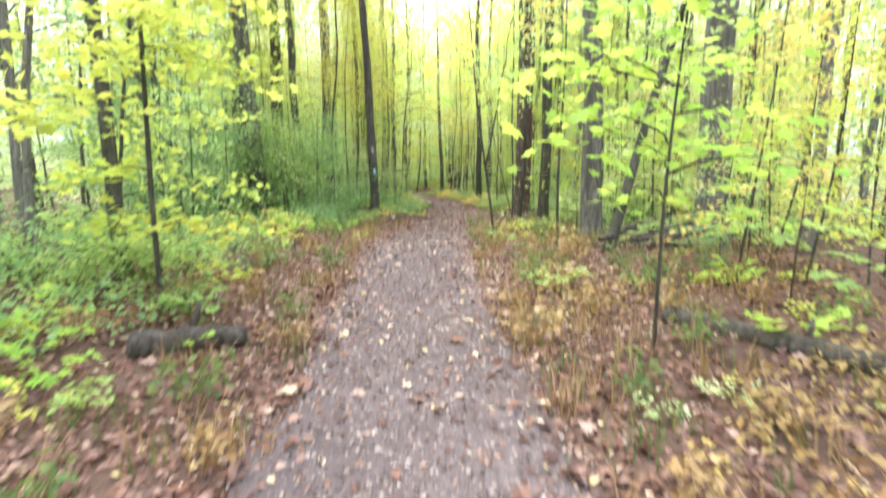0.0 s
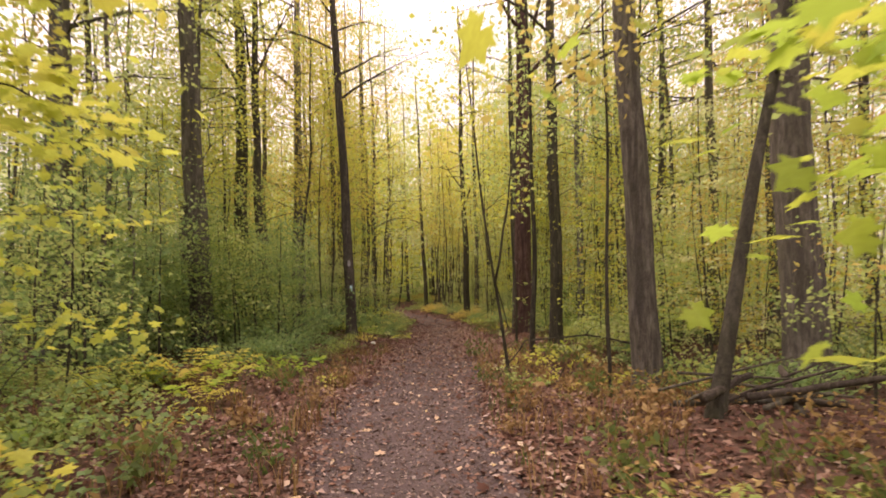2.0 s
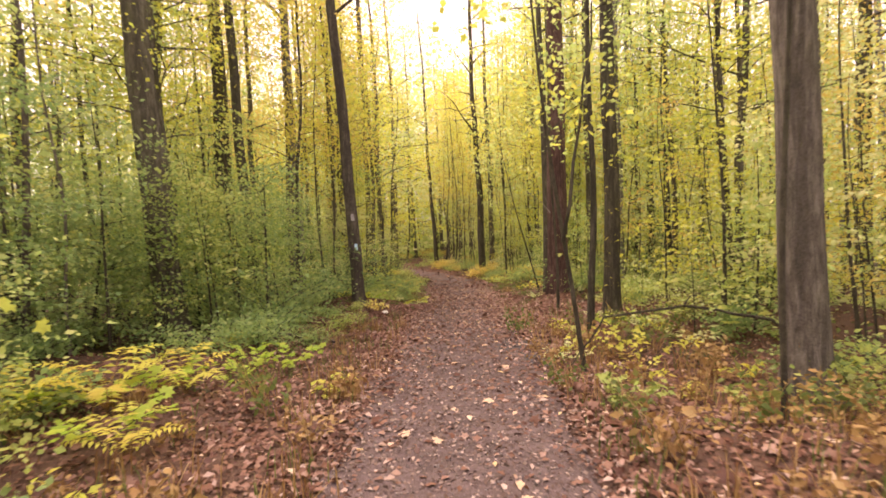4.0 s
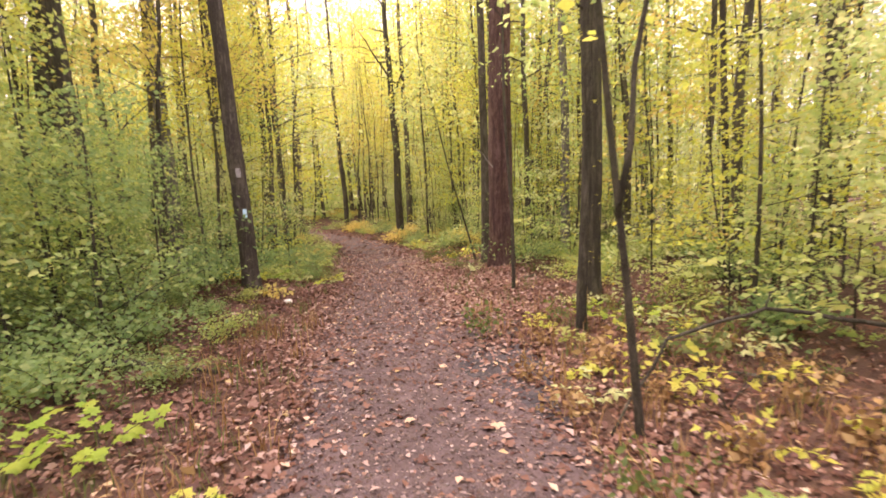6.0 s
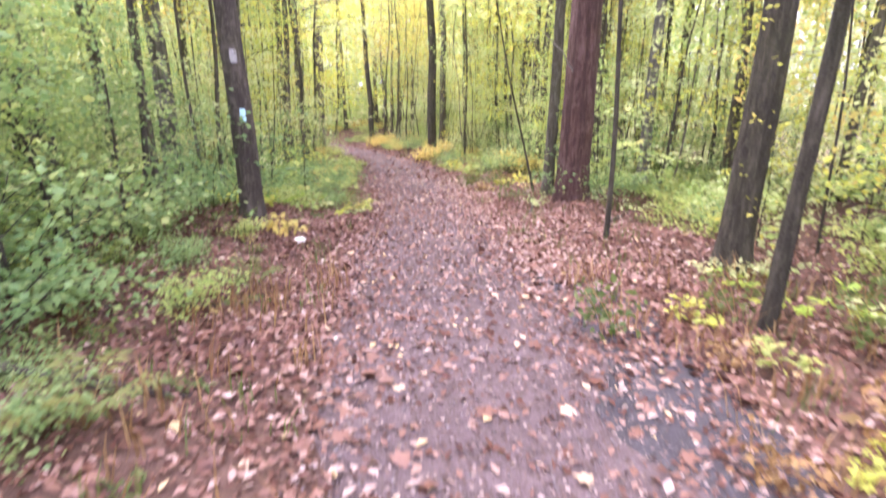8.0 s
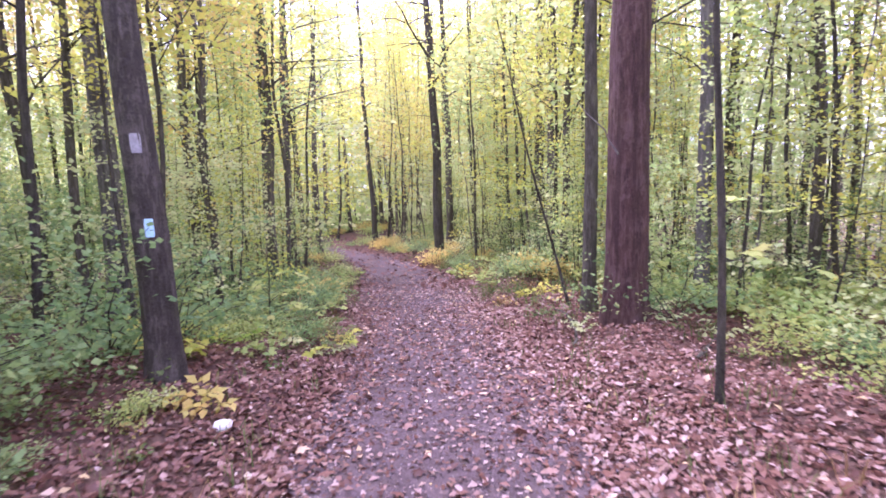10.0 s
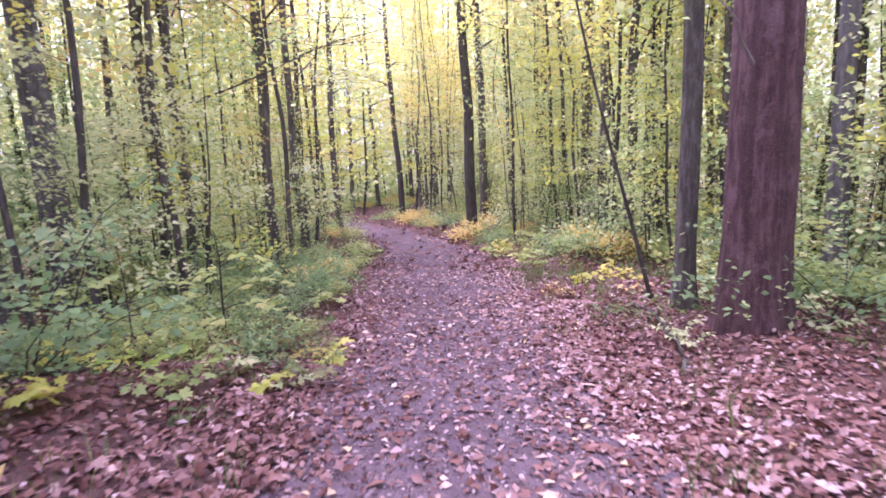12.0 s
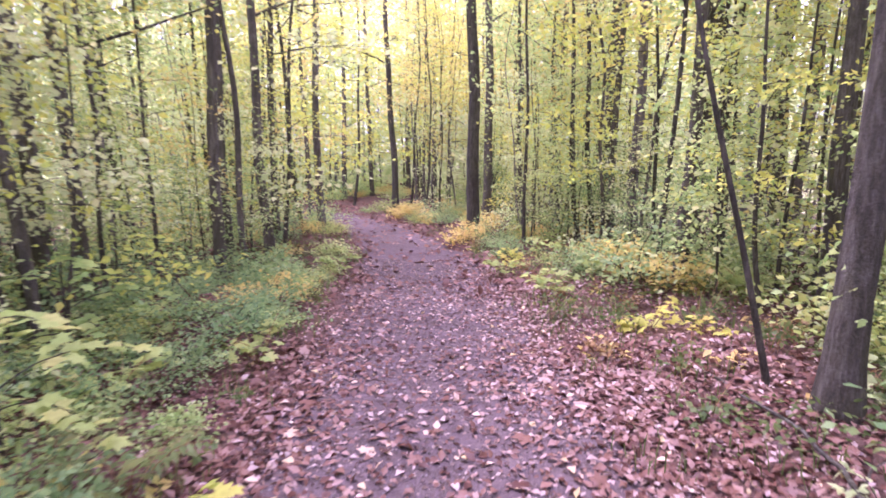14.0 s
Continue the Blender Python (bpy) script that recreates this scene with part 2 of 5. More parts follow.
def tube(points, radii, sides=6, lobes=0.0, seed=0):
    """A closed tube along points; lobes make the section uneven."""
    points = [Vector(p) for p in points]
    verts, faces = [], []
    rng = random.Random(seed)
    ph = rng.random() * 6
    for i, p in enumerate(points):
        way = (points[min(i + 1, len(points) - 1)] - points[max(i - 1, 0)]).normalized()
        side = way.cross(Vector((0.31, 0.95, 0.02))).normalized()
        up = side.cross(way)
        for k in range(sides):
            a = 2 * math.pi * k / sides
            r = radii[i] * (1 + lobes * math.sin(3 * a + ph + i * 0.4) + lobes * 0.6 * math.sin(5 * a - i * 0.9))
            verts.append(p + side * (r * math.cos(a)) + up * (r * math.sin(a)))
    for i in range(len(points) - 1):
        for k in range(sides):
            a, b = i * sides + k, i * sides + (k + 1) % sides
            faces.append((a, b, b + sides, a + sides))
    faces.append(tuple(reversed(range(sides))))
    faces.append(tuple(range(len(verts) - sides, len(verts))))
    return verts, faces


def merged(*pieces):
    verts, faces = [], []
    for v, f in pieces:
        n = len(verts)
        verts += list(v)
        faces += [tuple(i + n for i in q) for q in f]
    return verts, faces


# leaf outlines, along y from the stalk
OVAL_V = np.array([(0, 0, 0), (-0.30, 0.42, 0.07), (0.30, 0.42, 0.07), (0, 1.0, -0.08), (0, 0.45, 0)])
OVAL_F = np.array([(0, 2, 4), (2, 3, 4), (3, 1, 4), (1, 0, 4)])
FAR_V = np.array([(0, 0, 0), (-0.36, 0.5, 0.05), (0.36, 0.5, 0.05), (0, 1.0, -0.05)])
FAR_F = np.array([(0, 2, 1), (2, 3, 1)])
_rad = ((-90, 0.06), (-62, 0.42), (-38, 0.34), (-12, 0.62), (8, 0.40), (30, 0.70), (58, 0.46), (90, 0.80),
        (122, 0.46), (150, 0.70), (172, 0.40), (192, 0.62), (218, 0.34), (242, 0.42))
MAPLE_V = np.array([(0, 0.38, 0.05)] + [(r * math.cos(radians(a)), 0.38 + r * math.sin(radians(a)), -0.12 * r * r) for a, r in _rad])
MAPLE_F = np.array([(0, i + 1, (i + 1) % len(_rad) + 1) for i in range(len(_rad))])


def leaves(rng, centres, sizes, shape=(OVAL_V, OVAL_F), tilt=0.5, headings=None, curl=0.0):
    """Leaf blades at the centres, lying about level with a random tilt."""
    sv, sf = shape
    n = len(centres)
    a = rng.uniform(0, 2 * math.pi, n) if headings is None else headings
    p = rng.normal(0, tilt, n)
    q = rng.normal(0, tilt, n)
    v = np.repeat(sv[None], n, 0) * np.asarray(sizes).reshape(-1, 1, 1)
    if curl:
        v[:, :, 2] *= 1 + rng.uniform(0, curl, (n, 1)) * 4
    x, y, z = v[..., 0], v[..., 1], v[..., 2]
    cp, sp, cq, sq, ca, sa = (f(w)[:, None] for w in (p, q, a) for f in (np.cos, np.sin))
    y, z = y * cp - z * sp, y * sp + z * cp
    x, z = x * cq + z * sq, -x * sq + z * cq
    x, y = x * ca - y * sa, x * sa + y * ca
    out = np.stack((x, y, z), -1) + np.asarray(centres)[:, None, :]
    f = sf[None] + (np.arange(n) * len(sv))[:, None, None]
    return out.reshape(-1, 3), f.reshape(-1, 3)


# ---- trees ----
def trunk_axis(h, lean, wobble, seed, n):
    rng = random.Random(seed)
    ph = [rng.random() * 6 for _ in range(4)]
    pts = []
    for i in range(n + 1):
        s = (i / n) ** 1.35
        z = -0.25 + s * (h + 0.25)
        k = max(z, 0)
        x = lean[0] * k + wobble * (math.sin(0.55 * k + ph[0]) - math.sin(ph[0]) + 0.4 * math.sin(1.7 * k + ph[1]) - 0.4 * math.sin(ph[1]))
        y = lean[1] * k + wobble * (math.sin(0.5 * k + ph[2]) - math.sin(ph[2]))
        pts.append((x, y, z))
    return pts


def trunk_mesh(h, r, lean, wobble, seed, sides=12, n=26, flare=0.55):
    pts = trunk_axis(h, lean, wobble, seed, n)
    radii = [r * ((1 - 0.78 * max(p[2], 0) / h) * (1 + flare * math.exp(-max(p[2], 0) / 0.22)) + 0.02 * math.sin(p[2] * 5 + seed)) for p in pts]
    return tube(pts, radii, sides, 0.045, seed), pts


def at_height(pts, z):
    for a, b in zip(pts, pts[1:]):
        if b[2] >= z:
            s = (z - a[2]) / (b[2] - a[2])
            return Vector(a).lerp(Vector(b), s)
    return Vector(pts[-1])


def limb_line(rng, start, length, heading, rise, n=6, droop=0.0):
    p, out = Vector(start), [Vector(start)]
    for i in range(n):
        heading += rng.gauss(0, 0.16)
        r = rise - droop * i / n + rng.gauss(0, 0.08)
        p = p + Vector((math.cos(heading) * math.cos(r), math.sin(heading) * math.cos(r), math.sin(r))) * (length / n)
        out.append(p.copy())
    return out


def spray(nrng, line, count, width, depth, start=0.25):
    """Leaf places in a flat spray round the outer part of a limb."""
    line = np.array([tuple(p) for p in line])
    s = start + (1 - start) * nrng.uniform(0, 1, count) ** 0.8
    k = s * (len(line) - 1)
    i = np.minimum(k.astype(int), len(line) - 2)
    f = (k - i)[:, None]
    c = line[i] * (1 - f) + line[i + 1] * f
    spread = width * (0.35 + 0.65 * np.sin(np.pi * np.clip(s, 0, 0.93)))[:, None]
    c = c + np.column_stack((nrng.normal(0, 1, count), nrng.normal(0, 1, count), np.zeros(count))) * spread * 0.5
    c[:, 2] += nrng.normal(0, depth, count) - 0.12 * (s ** 2)
    return c


def crown_parts(seed, h, z0, n_limbs, reach, rise, per_limb, leaf_size, width, depth, shape, pts, thick, droop=0.2, top=0.96, fine=True):
    rng, nrng = random.Random(seed), np.random.RandomState(seed)
    limbs, places = [], []
    for i in range(n_limbs):
        s = (i + rng.random()) / n_limbs
        z = z0 + (h * top - z0) * s
        length = reach * (1.15 - 0.75 * s) * rng.uniform(0.6, 1.2)
        line = limb_line(rng, at_height(pts, z), length, rng.random() * 6.283, rise * rng.uniform(0.5, 1.3), 6, droop)
        r0 = thick * (1.1 - 0.7 * s)
        if fine:
            limbs.append(tube(line, [r0 * (1 - 0.85 * k / 6) for k in range(7)], 5, 0, i))
        else:
            limbs.append(tube(line[::2], [r0, r0 * 0.7, r0 * 0.4, r0 * 0.15], 3, 0, i))
        for side in (-1, 1):
            a, b = line[2 + (i % 2)], line[3 + (i % 2)]
            head = math.atan2(b.y - a.y, b.x - a.x) + side * rng.uniform(0.5, 0.9)
            sub = limb_line(rng, a, length * 0.5, head, rise * 0.4, 4, droop)
            if fine:
                limbs.append(tube(sub, [r0 * 0.4 * (1 - 0.8 * k / 4) for k in range(5)], 4, 0, i))
            else:
                limbs.append(tube(sub[::2], [r0 * 0.4, r0 * 0.25, r0 * 0.08], 3, 0, i))
            places.append(spray(nrng, sub, per_limb // 4, width * 0.8, depth, 0.1))
        places.append(spray(nrng, line, per_limb // 2, width, depth))
    places = np.concatenate(places)
    sizes = leaf_size * nrng.uniform(0.6, 1.25, len(places))
    return limbs, leaves(nrng, places, sizes, shape, 0.6)


def make_tree(label, x, y, h, r, lean=(0, 0), wobble=0.06, seed=1, bark=BARK, leaf=LEAF_LIME, z0=None, n_limbs=12, reach=2.6, rise=0.5,
              per_limb=120, leaf_size=0.11, width=1.0, depth=0.2, shape=(FAR_V, FAR_F), sides=12, category="tree", name="tree", group="",
              thick=None, flare=0.4, top=0.96, droop=0.2, split=True):
    root = new(name)
    root.location = (x, y, gz(x, y))
    (tv, tf), pts = trunk_mesh(h, r, lean, wobble, seed, sides, 26 if split else 14, flare)
    link_mesh("trunk", tv, tf, bark, root)
    thick = thick or r * 0.27
    if n_limbs:
        limbs, (lv, lf) = crown_parts(seed + 7, h, h * 0.5 if z0 is None else z0, n_limbs, reach, rise, per_limb, leaf_size, width, depth, shape, pts, thick, droop, top, split)
        if split:
            for i in range(0, len(limbs), 3):
                link_mesh("limb", *merged(*limbs[i:i + 3]), bark, root)
        else:
            tagged(link_mesh("branchwork", *merged(*limbs), bark, root), kind="stuff")
        tagged(link_mesh("crown", lv, lf, leaf, root, smooth=False), kind="stuff")
    tagged(root, label, category, group)
    return root, pts


def add_limb(root, pts, z, end, thick, bark, leaf=None, count=0, width=0.4, size=0.1, shape=(OVAL_V, OVAL_F), seed=1, name="limb", sag=0.0, depth=0.04):
    """One more limb from the trunk at height z to a place in the world, with or without a leaf spray."""
    rng, nr = random.Random(seed), np.random.RandomState(seed)
    a, b = at_height(pts, z), Vector(end) - root.location
    line = []
    for i in range(9):
        f = i / 8
        p = a.lerp(b, f) + Vector((rng.gauss(0, 0.02), rng.gauss(0, 0.02), 4 * sag * f * (1 - f) + rng.gauss(0, 0.015)))
        line.append(p)
    limb = link_mesh(name, *tube(line, [thick * (1 - 0.85 * i / 8) for i in range(9)], 6), bark, root)
    if count:
        c = spray(nr, line, count, width, depth, 0.15)
        tagged(link_mesh("foliage", *leaves(nr, c, nr.uniform(0.6, 1.2, count) * size, shape, 0.35), leaf, limb, smooth=False), kind="stuff")
    return limb


def far_enough(x, y, gap):
    return abs(x - float(trail_x(y))) > gap


# ---- ground and trail ----
def grown(a, b, step, far, ratio=1.22):
    """Even steps from a to b, then ever longer ones out to far on both sides."""
    mid = list(np.arange(a, b + step / 2, step))
    lo, hi, d = [a], [b], step
    while hi[-1] < far:
        d *= ratio
        hi.append(hi[-1] + d)
        lo.append(lo[-1] - d)
    return np.array(lo[:0:-1] + mid + hi[1:])


gx, gy = grown(-7, 7, 0.16, 1800), grown(-9, 26, 0.18, 1800)
GX, GY = np.meshgrid(gx, gy)
GZ = ground_z(GX, GY) - 0.03 * np.clip(1.15 - np.abs(GX - trail_x(GY)) / trail_half(GY), 0, 0.15) / 0.15
idx = np.arange(GX.size).reshape(GX.shape)
quads = np.stack((idx[:-1, :-1], idx[:-1, 1:], idx[1:, 1:], idx[1:, :-1]), -1).reshape(-1, 4)
ground = link_mesh("ground", np.column_stack((GX.ravel(), GY.ravel(), GZ.ravel())), quads, SOIL)
tagged(ground, "dark brown forest soil under fallen leaves", "ground", kind="structure")

ty = np.concatenate((np.arange(-30, 34, 0.12), np.arange(34, 46, 0.3)))
across = np.linspace(-1, 1, 15)
tx = trail_x(ty)
edge_l = trail_half(ty) * (1.08 + 0.10 * np.sin(2.1 * ty) + 0.06 * np.sin(5.3 * ty + 1))
edge_r = trail_half(ty) * (1.08 + 0.10 * np.sin(1.7 * ty + 2) + 0.06 * np.sin(4.7 * ty))
slope = np.gradient(tx, ty)
PX = np.where(across[None] < 0, across[None] * edge_l[:, None], across[None] * edge_r[:, None])
PYY = ty[:, None] - PX * slope[:, None] / np.sqrt(1 + slope[:, None] ** 2)
PX = tx[:, None] + PX / np.sqrt(1 + slope[:, None] ** 2)
PZ = ground_z(PX, PYY) + 0.012 - 0.05 * np.clip((np.abs(across[None]) - 0.86) / 0.14, 0, 1) ** 2
idx = np.arange(PX.size).reshape(PX.shape)
quads = np.stack((idx[:-1, :-1], idx[:-1, 1:], idx[1:, 1:], idx[1:, :-1]), -1).reshape(-1, 4)
path = link_mesh("path", np.column_stack((PX.ravel(), PYY.ravel(), PZ.ravel())), quads, TRAIL)
tagged(path, "trodden grey-brown earth trail with scattered leaves", "path", kind="structure")

my = np.arange(4.4, 9.0, 0.1)
mc = 0.93 + 0.10 * np.sin(1.9 * my) + 0.04 * np.sin(5 * my)
mw = 0.40 * np.sqrt(np.clip(np.sin((my - 4.4) / 4.6 * math.pi), 0.01, 1)) * (1 + 0.25 * np.sin(3.3 * my + 1))
ma = np.linspace(-1, 1, 7)
MX = mc[:, None] + ma[None] * mw[:, None]
MYY = np.repeat(my[:, None], 7, 1)
MZ = ground_z(MX, MYY) + 0.018 - 0.012 * ma[None] ** 4
idx = np.arange(MX.size).reshape(MX.shape)
quads = np.stack((idx[:-1, :-1], idx[:-1, 1:], idx[1:, 1:], idx[1:, :-1]), -1).reshape(-1, 4)
tagged(link_mesh("mud_patch", np.column_stack((MX.ravel(), MYY.ravel(), MZ.ravel())), quads, MUD), "strip of dark grey mud along the trail's edge", "mud", kind="structure")

# ---- the trees that stand along the trail ----
make_tree("thick dark grey-brown trunk with leafy twigs, behind green shrubs", -4.79, 6.67, 19, 0.25, (-0.06, 0), 0.05, 11, BARK, LEAF_LIME, 7)
make_tree("tall grey-brown forest tree with ivy-like leaves on the trunk", -6.65, 12.87, 20, 0.25, (-0.02, 0), 0.05, 12, BARK_DARK, LEAF_LIME, 7)
make_tree("slender dark forest tree beside a thicker one", -5.15, 10.81, 18, 0.14, (-0.03, 0), 0.06, 13, BARK_DARK, LEAF_YELLOW, 7, reach=4.0, n_limbs=15, per_limb=200)
make_tree("straight pale grey tree with a smooth trunk", -5.79, 15.89, 21, 0.20, (-0.005, 0), 0.03, 14, BARK_GREY, LEAF_YELLOW, 9, reach=4.0, n_limbs=15, per_limb=200)
blazed, blazed_pts = make_tree("grey-brown tree with a pale blue trail blaze on its trunk", -2.67, 10.82, 18, 0.15, (-0.045, 0), 0.03, 15, BARK_MARKED, LEAF_LIME, 6, sides=18, flare=0.2, reach=4.0, n_limbs=15, per_limb=200)
big_tree, big_pts = make_tree("big smooth grey-brown tree that forks high up", 3.28, 3.3, 18, 0.20, (-0.025, 0.0), 0.05, 16, BARK_MID, LEAF_YELLOW, 6.4, sides=18)
add_limb(big_tree, big_pts, 6.0, (1.9, 3.6, 11.5), 0.13, BARK_MID, seed=3)
make_tree("thick old grey trunk beside a heap of dead branches", 5.46, 3.4, 19, 0.30, (-0.01, 0), 0.05, 17, BARK_MID, LEAF_GOLD, 6, sides=14)
leafy, leafy_pts = make_tree("dark brown trunk with small yellow leaves clinging to it", 2.78, 8.75, 18, 0.16, (0.01, 0), 0.04, 18, BARK_DARK, LEAF_YELLOW, 6, reach=4.0, n_limbs=15, per_limb=200)
red_tree, red_pts = make_tree("massive red-brown trunk at the edge of the trail", 2.36, 13.25, 20, 0.29, (0.012, 0), 0.03, 19, BARK_RED, LEAF_LIME, 7, sides=24, flare=0.22, reach=4.0, n_limbs=15, per_limb=200)
make_tree("slim dark grey trunk close beside the massive red-brown one", 2.19, 14.25, 18, 0.11, (0.0, 0), 0.03, 20, BARK, LEAF_LIME, 7)
make_tree("thin dark tree standing in the bend of the trail", -2.75, 34.6, 17, 0.15, (-0.03, 0), 0.05, 21, BARK_DARK, LEAF_YELLOW, 6)
make_tree("straight dark tree at the edge of the trail", 0.30, 26.6, 18, 0.19, (-0.012, 0), 0.06, 22, BARK_DARK, LEAF_YELLOW, 6, reach=4.0, n_limbs=15, per_limb=200)
make_tree("grey tree behind a darker one near the bend", 0.85, 29.5, 18, 0.16, (0.0, 0), 0.05, 23, BARK, LEAF_YELLOW, 6)
forked, forked_pts = make_tree("forked brown tree among green shrubs", -4.7, 16.64, 15, 0.09, (-0.02, 0), 0.08, 24, BARK, LEAF_GOLD, 3.2, n_limbs=16)
make_tree("slim brown stem of a forked tree", -4.45, 16.9, 14, 0.075, (0.02, 0), 0.08, 25, BARK, LEAF_GOLD, 4)
make_tree("slender brown tree with yellow leaves", -4.41, 20.77, 16, 0.12, (0, 0), 0.05, 26, BARK, LEAF_GOLD, 4)
make_tree("crooked tree with bare forking limbs", 2.95, 18.5, 14, 0.095, (0.02, 0), 0.10, 27, BARK, LEAF_LIME, 2.8, n_limbs=9, per_limb=90, rise=0.9)
make_tree("straight greenish-grey tree in the wood", 4.67, 15.59, 17, 0.13, (0.01, 0), 0.04, 28, BARK_GREY, LEAF_LIME, 6)
make_tree("tall grey-brown tree far among thin stems", 4.38, 27.27, 18, 0.2, (0, 0), 0.05, 29, BARK, LEAF_LIME, 6)
make_tree("tall grey tree far among thin stems", 4.35, 35.66, 19, 0.26, (0, 0), 0.05, 30, BARK_GREY, LEAF_LIME, 7)
make_tree("brown tree with a crooked trunk in the wood", 4.3, 21.5, 16, 0.16, (0.02, 0), 0.09, 31, BARK, LEAF_LIME, 5)
make_tree("slim brown tree on the leaf-covered slope", 6.47, 8.82, 16, 0.13, (0.02, 0), 0.05, 32, BARK, LEAF_GOLD, 4)
make_tree("slim dark tree on the leaf-covered slope", 9.78, 12.24, 17, 0.2, (0.0, 0), 0.05, 33, BARK, LEAF_GOLD, 4)
make_tree("pale grey tree deep in the green wood", -7.16, 5.48, 19, 0.2, (-0.01, 0), 0.04, 34, BARK_GREY, LEAF_LIME, 6)
make_tree("dark trunk hung with bright yellow leaves", -2.9, -1.45, 14, 0.085, (-0.02, 0), 0.05, 35, BARK_DARK, LEAF_YELLOW, 2.6, n_limbs=12, reach=1.6)
thin_tree, thin_pts = make_tree("thin brown stem beside the trail", 1.93, 10.1, 9, 0.033, (0.0, 0.0), 0.04, 36, BARK_DARK, LEAF_LIME, 3.6, n_limbs=6, reach=1.2, flare=0.2)
make_tree("leaning bare sapling at the foot of the bank", 2.0, 14.7, 5.5, 0.024, (-0.24, 0.05), 0.04, 37, BARK_DARK, LEAF_LIME, 3.2, n_limbs=5, reach=1.0, flare=0.2)

make_tree("grey-brown tree with a slight bend, behind low brush", 3.75, 23.0, 16, 0.12, (0.0, 0), 0.09, 38, BARK_MID, LEAF_LIME, 5.5, n_limbs=9)
make_tree("bowed grey tree among pale brush", 5.7, 20.5, 14, 0.10, (0.05, 0), 0.16, 39, BARK_MID, LEAF_LIME, 5.0, n_limbs=9)
make_tree("slim bowed grey tree leaning over pale brush", 5.75, 22.4, 13, 0.09, (0.09, 0), 0.14, 40, BARK_GREY, LEAF_LIME, 5.0, n_limbs=8)
make_tree("thin straight dark stem near the trail's bend", 1.45, 24.0, 11, 0.045, (0.0, 0), 0.05, 49, BARK_DARK, LEAF_YELLOW, 5.0, n_limbs=8, reach=1.4, flare=0.2)
make_tree("slim grey-brown tree behind green herbs", -3.95, 21.8, 15, 0.10, (-0.01, 0), 0.07, 50, BARK, LEAF_GOLD, 4.6, n_limbs=10)
make_tree("thin forking stem behind green herbs", -3.6, 19.5, 10, 0.055, (0.03, 0), 0.12, 51, BARK, LEAF_LIME, 3.6, n_limbs=9, reach=1.5, flare=0.2)

# slim leaning stems
make_tree("slim leaning brown tree over the leaf litter", 3.04, 0.65, 8, 0.075, (0.31, 0.2), 0.03, 41, BARK_DARK, LEAF_LIME, 3, n_limbs=8, reach=1.5, flare=0.3)
fork_sap, fork_pts = make_tree("forked brown sapling at the trail's edge", 1.39, 4.17, 5.5, 0.028, (-0.13, -0.08), 0.035, 42, BARK_DARK, LEAF_YELLOW, 2.6, n_limbs=7, reach=1.0, per_limb=60, leaf_size=0.1, flare=0.2)
make_tree("leaning olive-brown sapling beside the trail", 2.03, 7.02, 9, 0.06, (0.01, 0.0), 0.05, 43, BARK_DARK, LEAF_LIME, 3.2, n_limbs=7, reach=1.2, flare=0.2)
yellow_sap, yellow_pts = make_tree("thin dark sapling with yellow-green leaves", -1.53, -2.86, 6, 0.026, (0.02, 0.0), 0.05, 45, BARK_DARK, LEAF_YELLOW, 1.6, n_limbs=10, reach=1.1, per_limb=90, leaf_size=0.11, flare=0.1, shape=(OVAL_V, OVAL_F))
maple, maple_pts = make_tree("young maple stem with green leaves", 2.6, -3.3, 3.4, 0.016, (0.01, 0.02), 0.05, 46, BARK_DARK, LEAF_MAPLE, 1.2, n_limbs=6, reach=1.0, per_limb=44, leaf_size=0.12, flare=0.1, shape=(MAPLE_V, MAPLE_F))
make_tree("young leaning tree hung with large yellow-green leaves", -3.4, -0.9, 6, 0.028, (0.18, 0.0), 0.05, 48, BARK_DARK, LEAF_YELLOW, 0.9, n_limbs=16, reach=1.5, rise=0.25, per_limb=60, leaf_size=0.10, width=0.8, depth=0.08,
          flare=0.1, shape=(MAPLE_V, MAPLE_F), droop=0.35)
make_tree("thin stem among dry grass", 2.49, 2.22, 7, 0.025, (0.03, 0.0), 0.06, 47, BARK_DARK, LEAF_GOLD, 3, n_limbs=6, reach=0.9, flare=0.1)

# ---- the wood behind: poles, understory and shrubs, each kind built a few times and copied ----


def variants(n, build):
    return [build(k) for k in range(n)]


def pole(k):
    leaf = (LEAF_LIME, LEAF_YELLOW, LEAF_PALE, LEAF_LIME, LEAF_PALE)[k % 5]
    return make_tree("slender forest tree with thin yellow-green foliage", 20 + k * 3, 55, (14, 16, 12, 17, 13)[k % 5], (0.08, 0.11, 0.06, 0.13, 0.07)[k % 5],
                     ((0.02, -0.03, 0.04, 0, -0.05)[k % 5], 0.01), 0.13, 60 + k, (BARK_MID, BARK, BARK_MID, BARK_GREY, BARK)[k % 5], leaf,
                     2.6, n_limbs=13, top=0.8, reach=2.0, per_limb=60, leaf_size=0.125, width=0.9, sides=7, group="trees of the wood", split=False)[0]


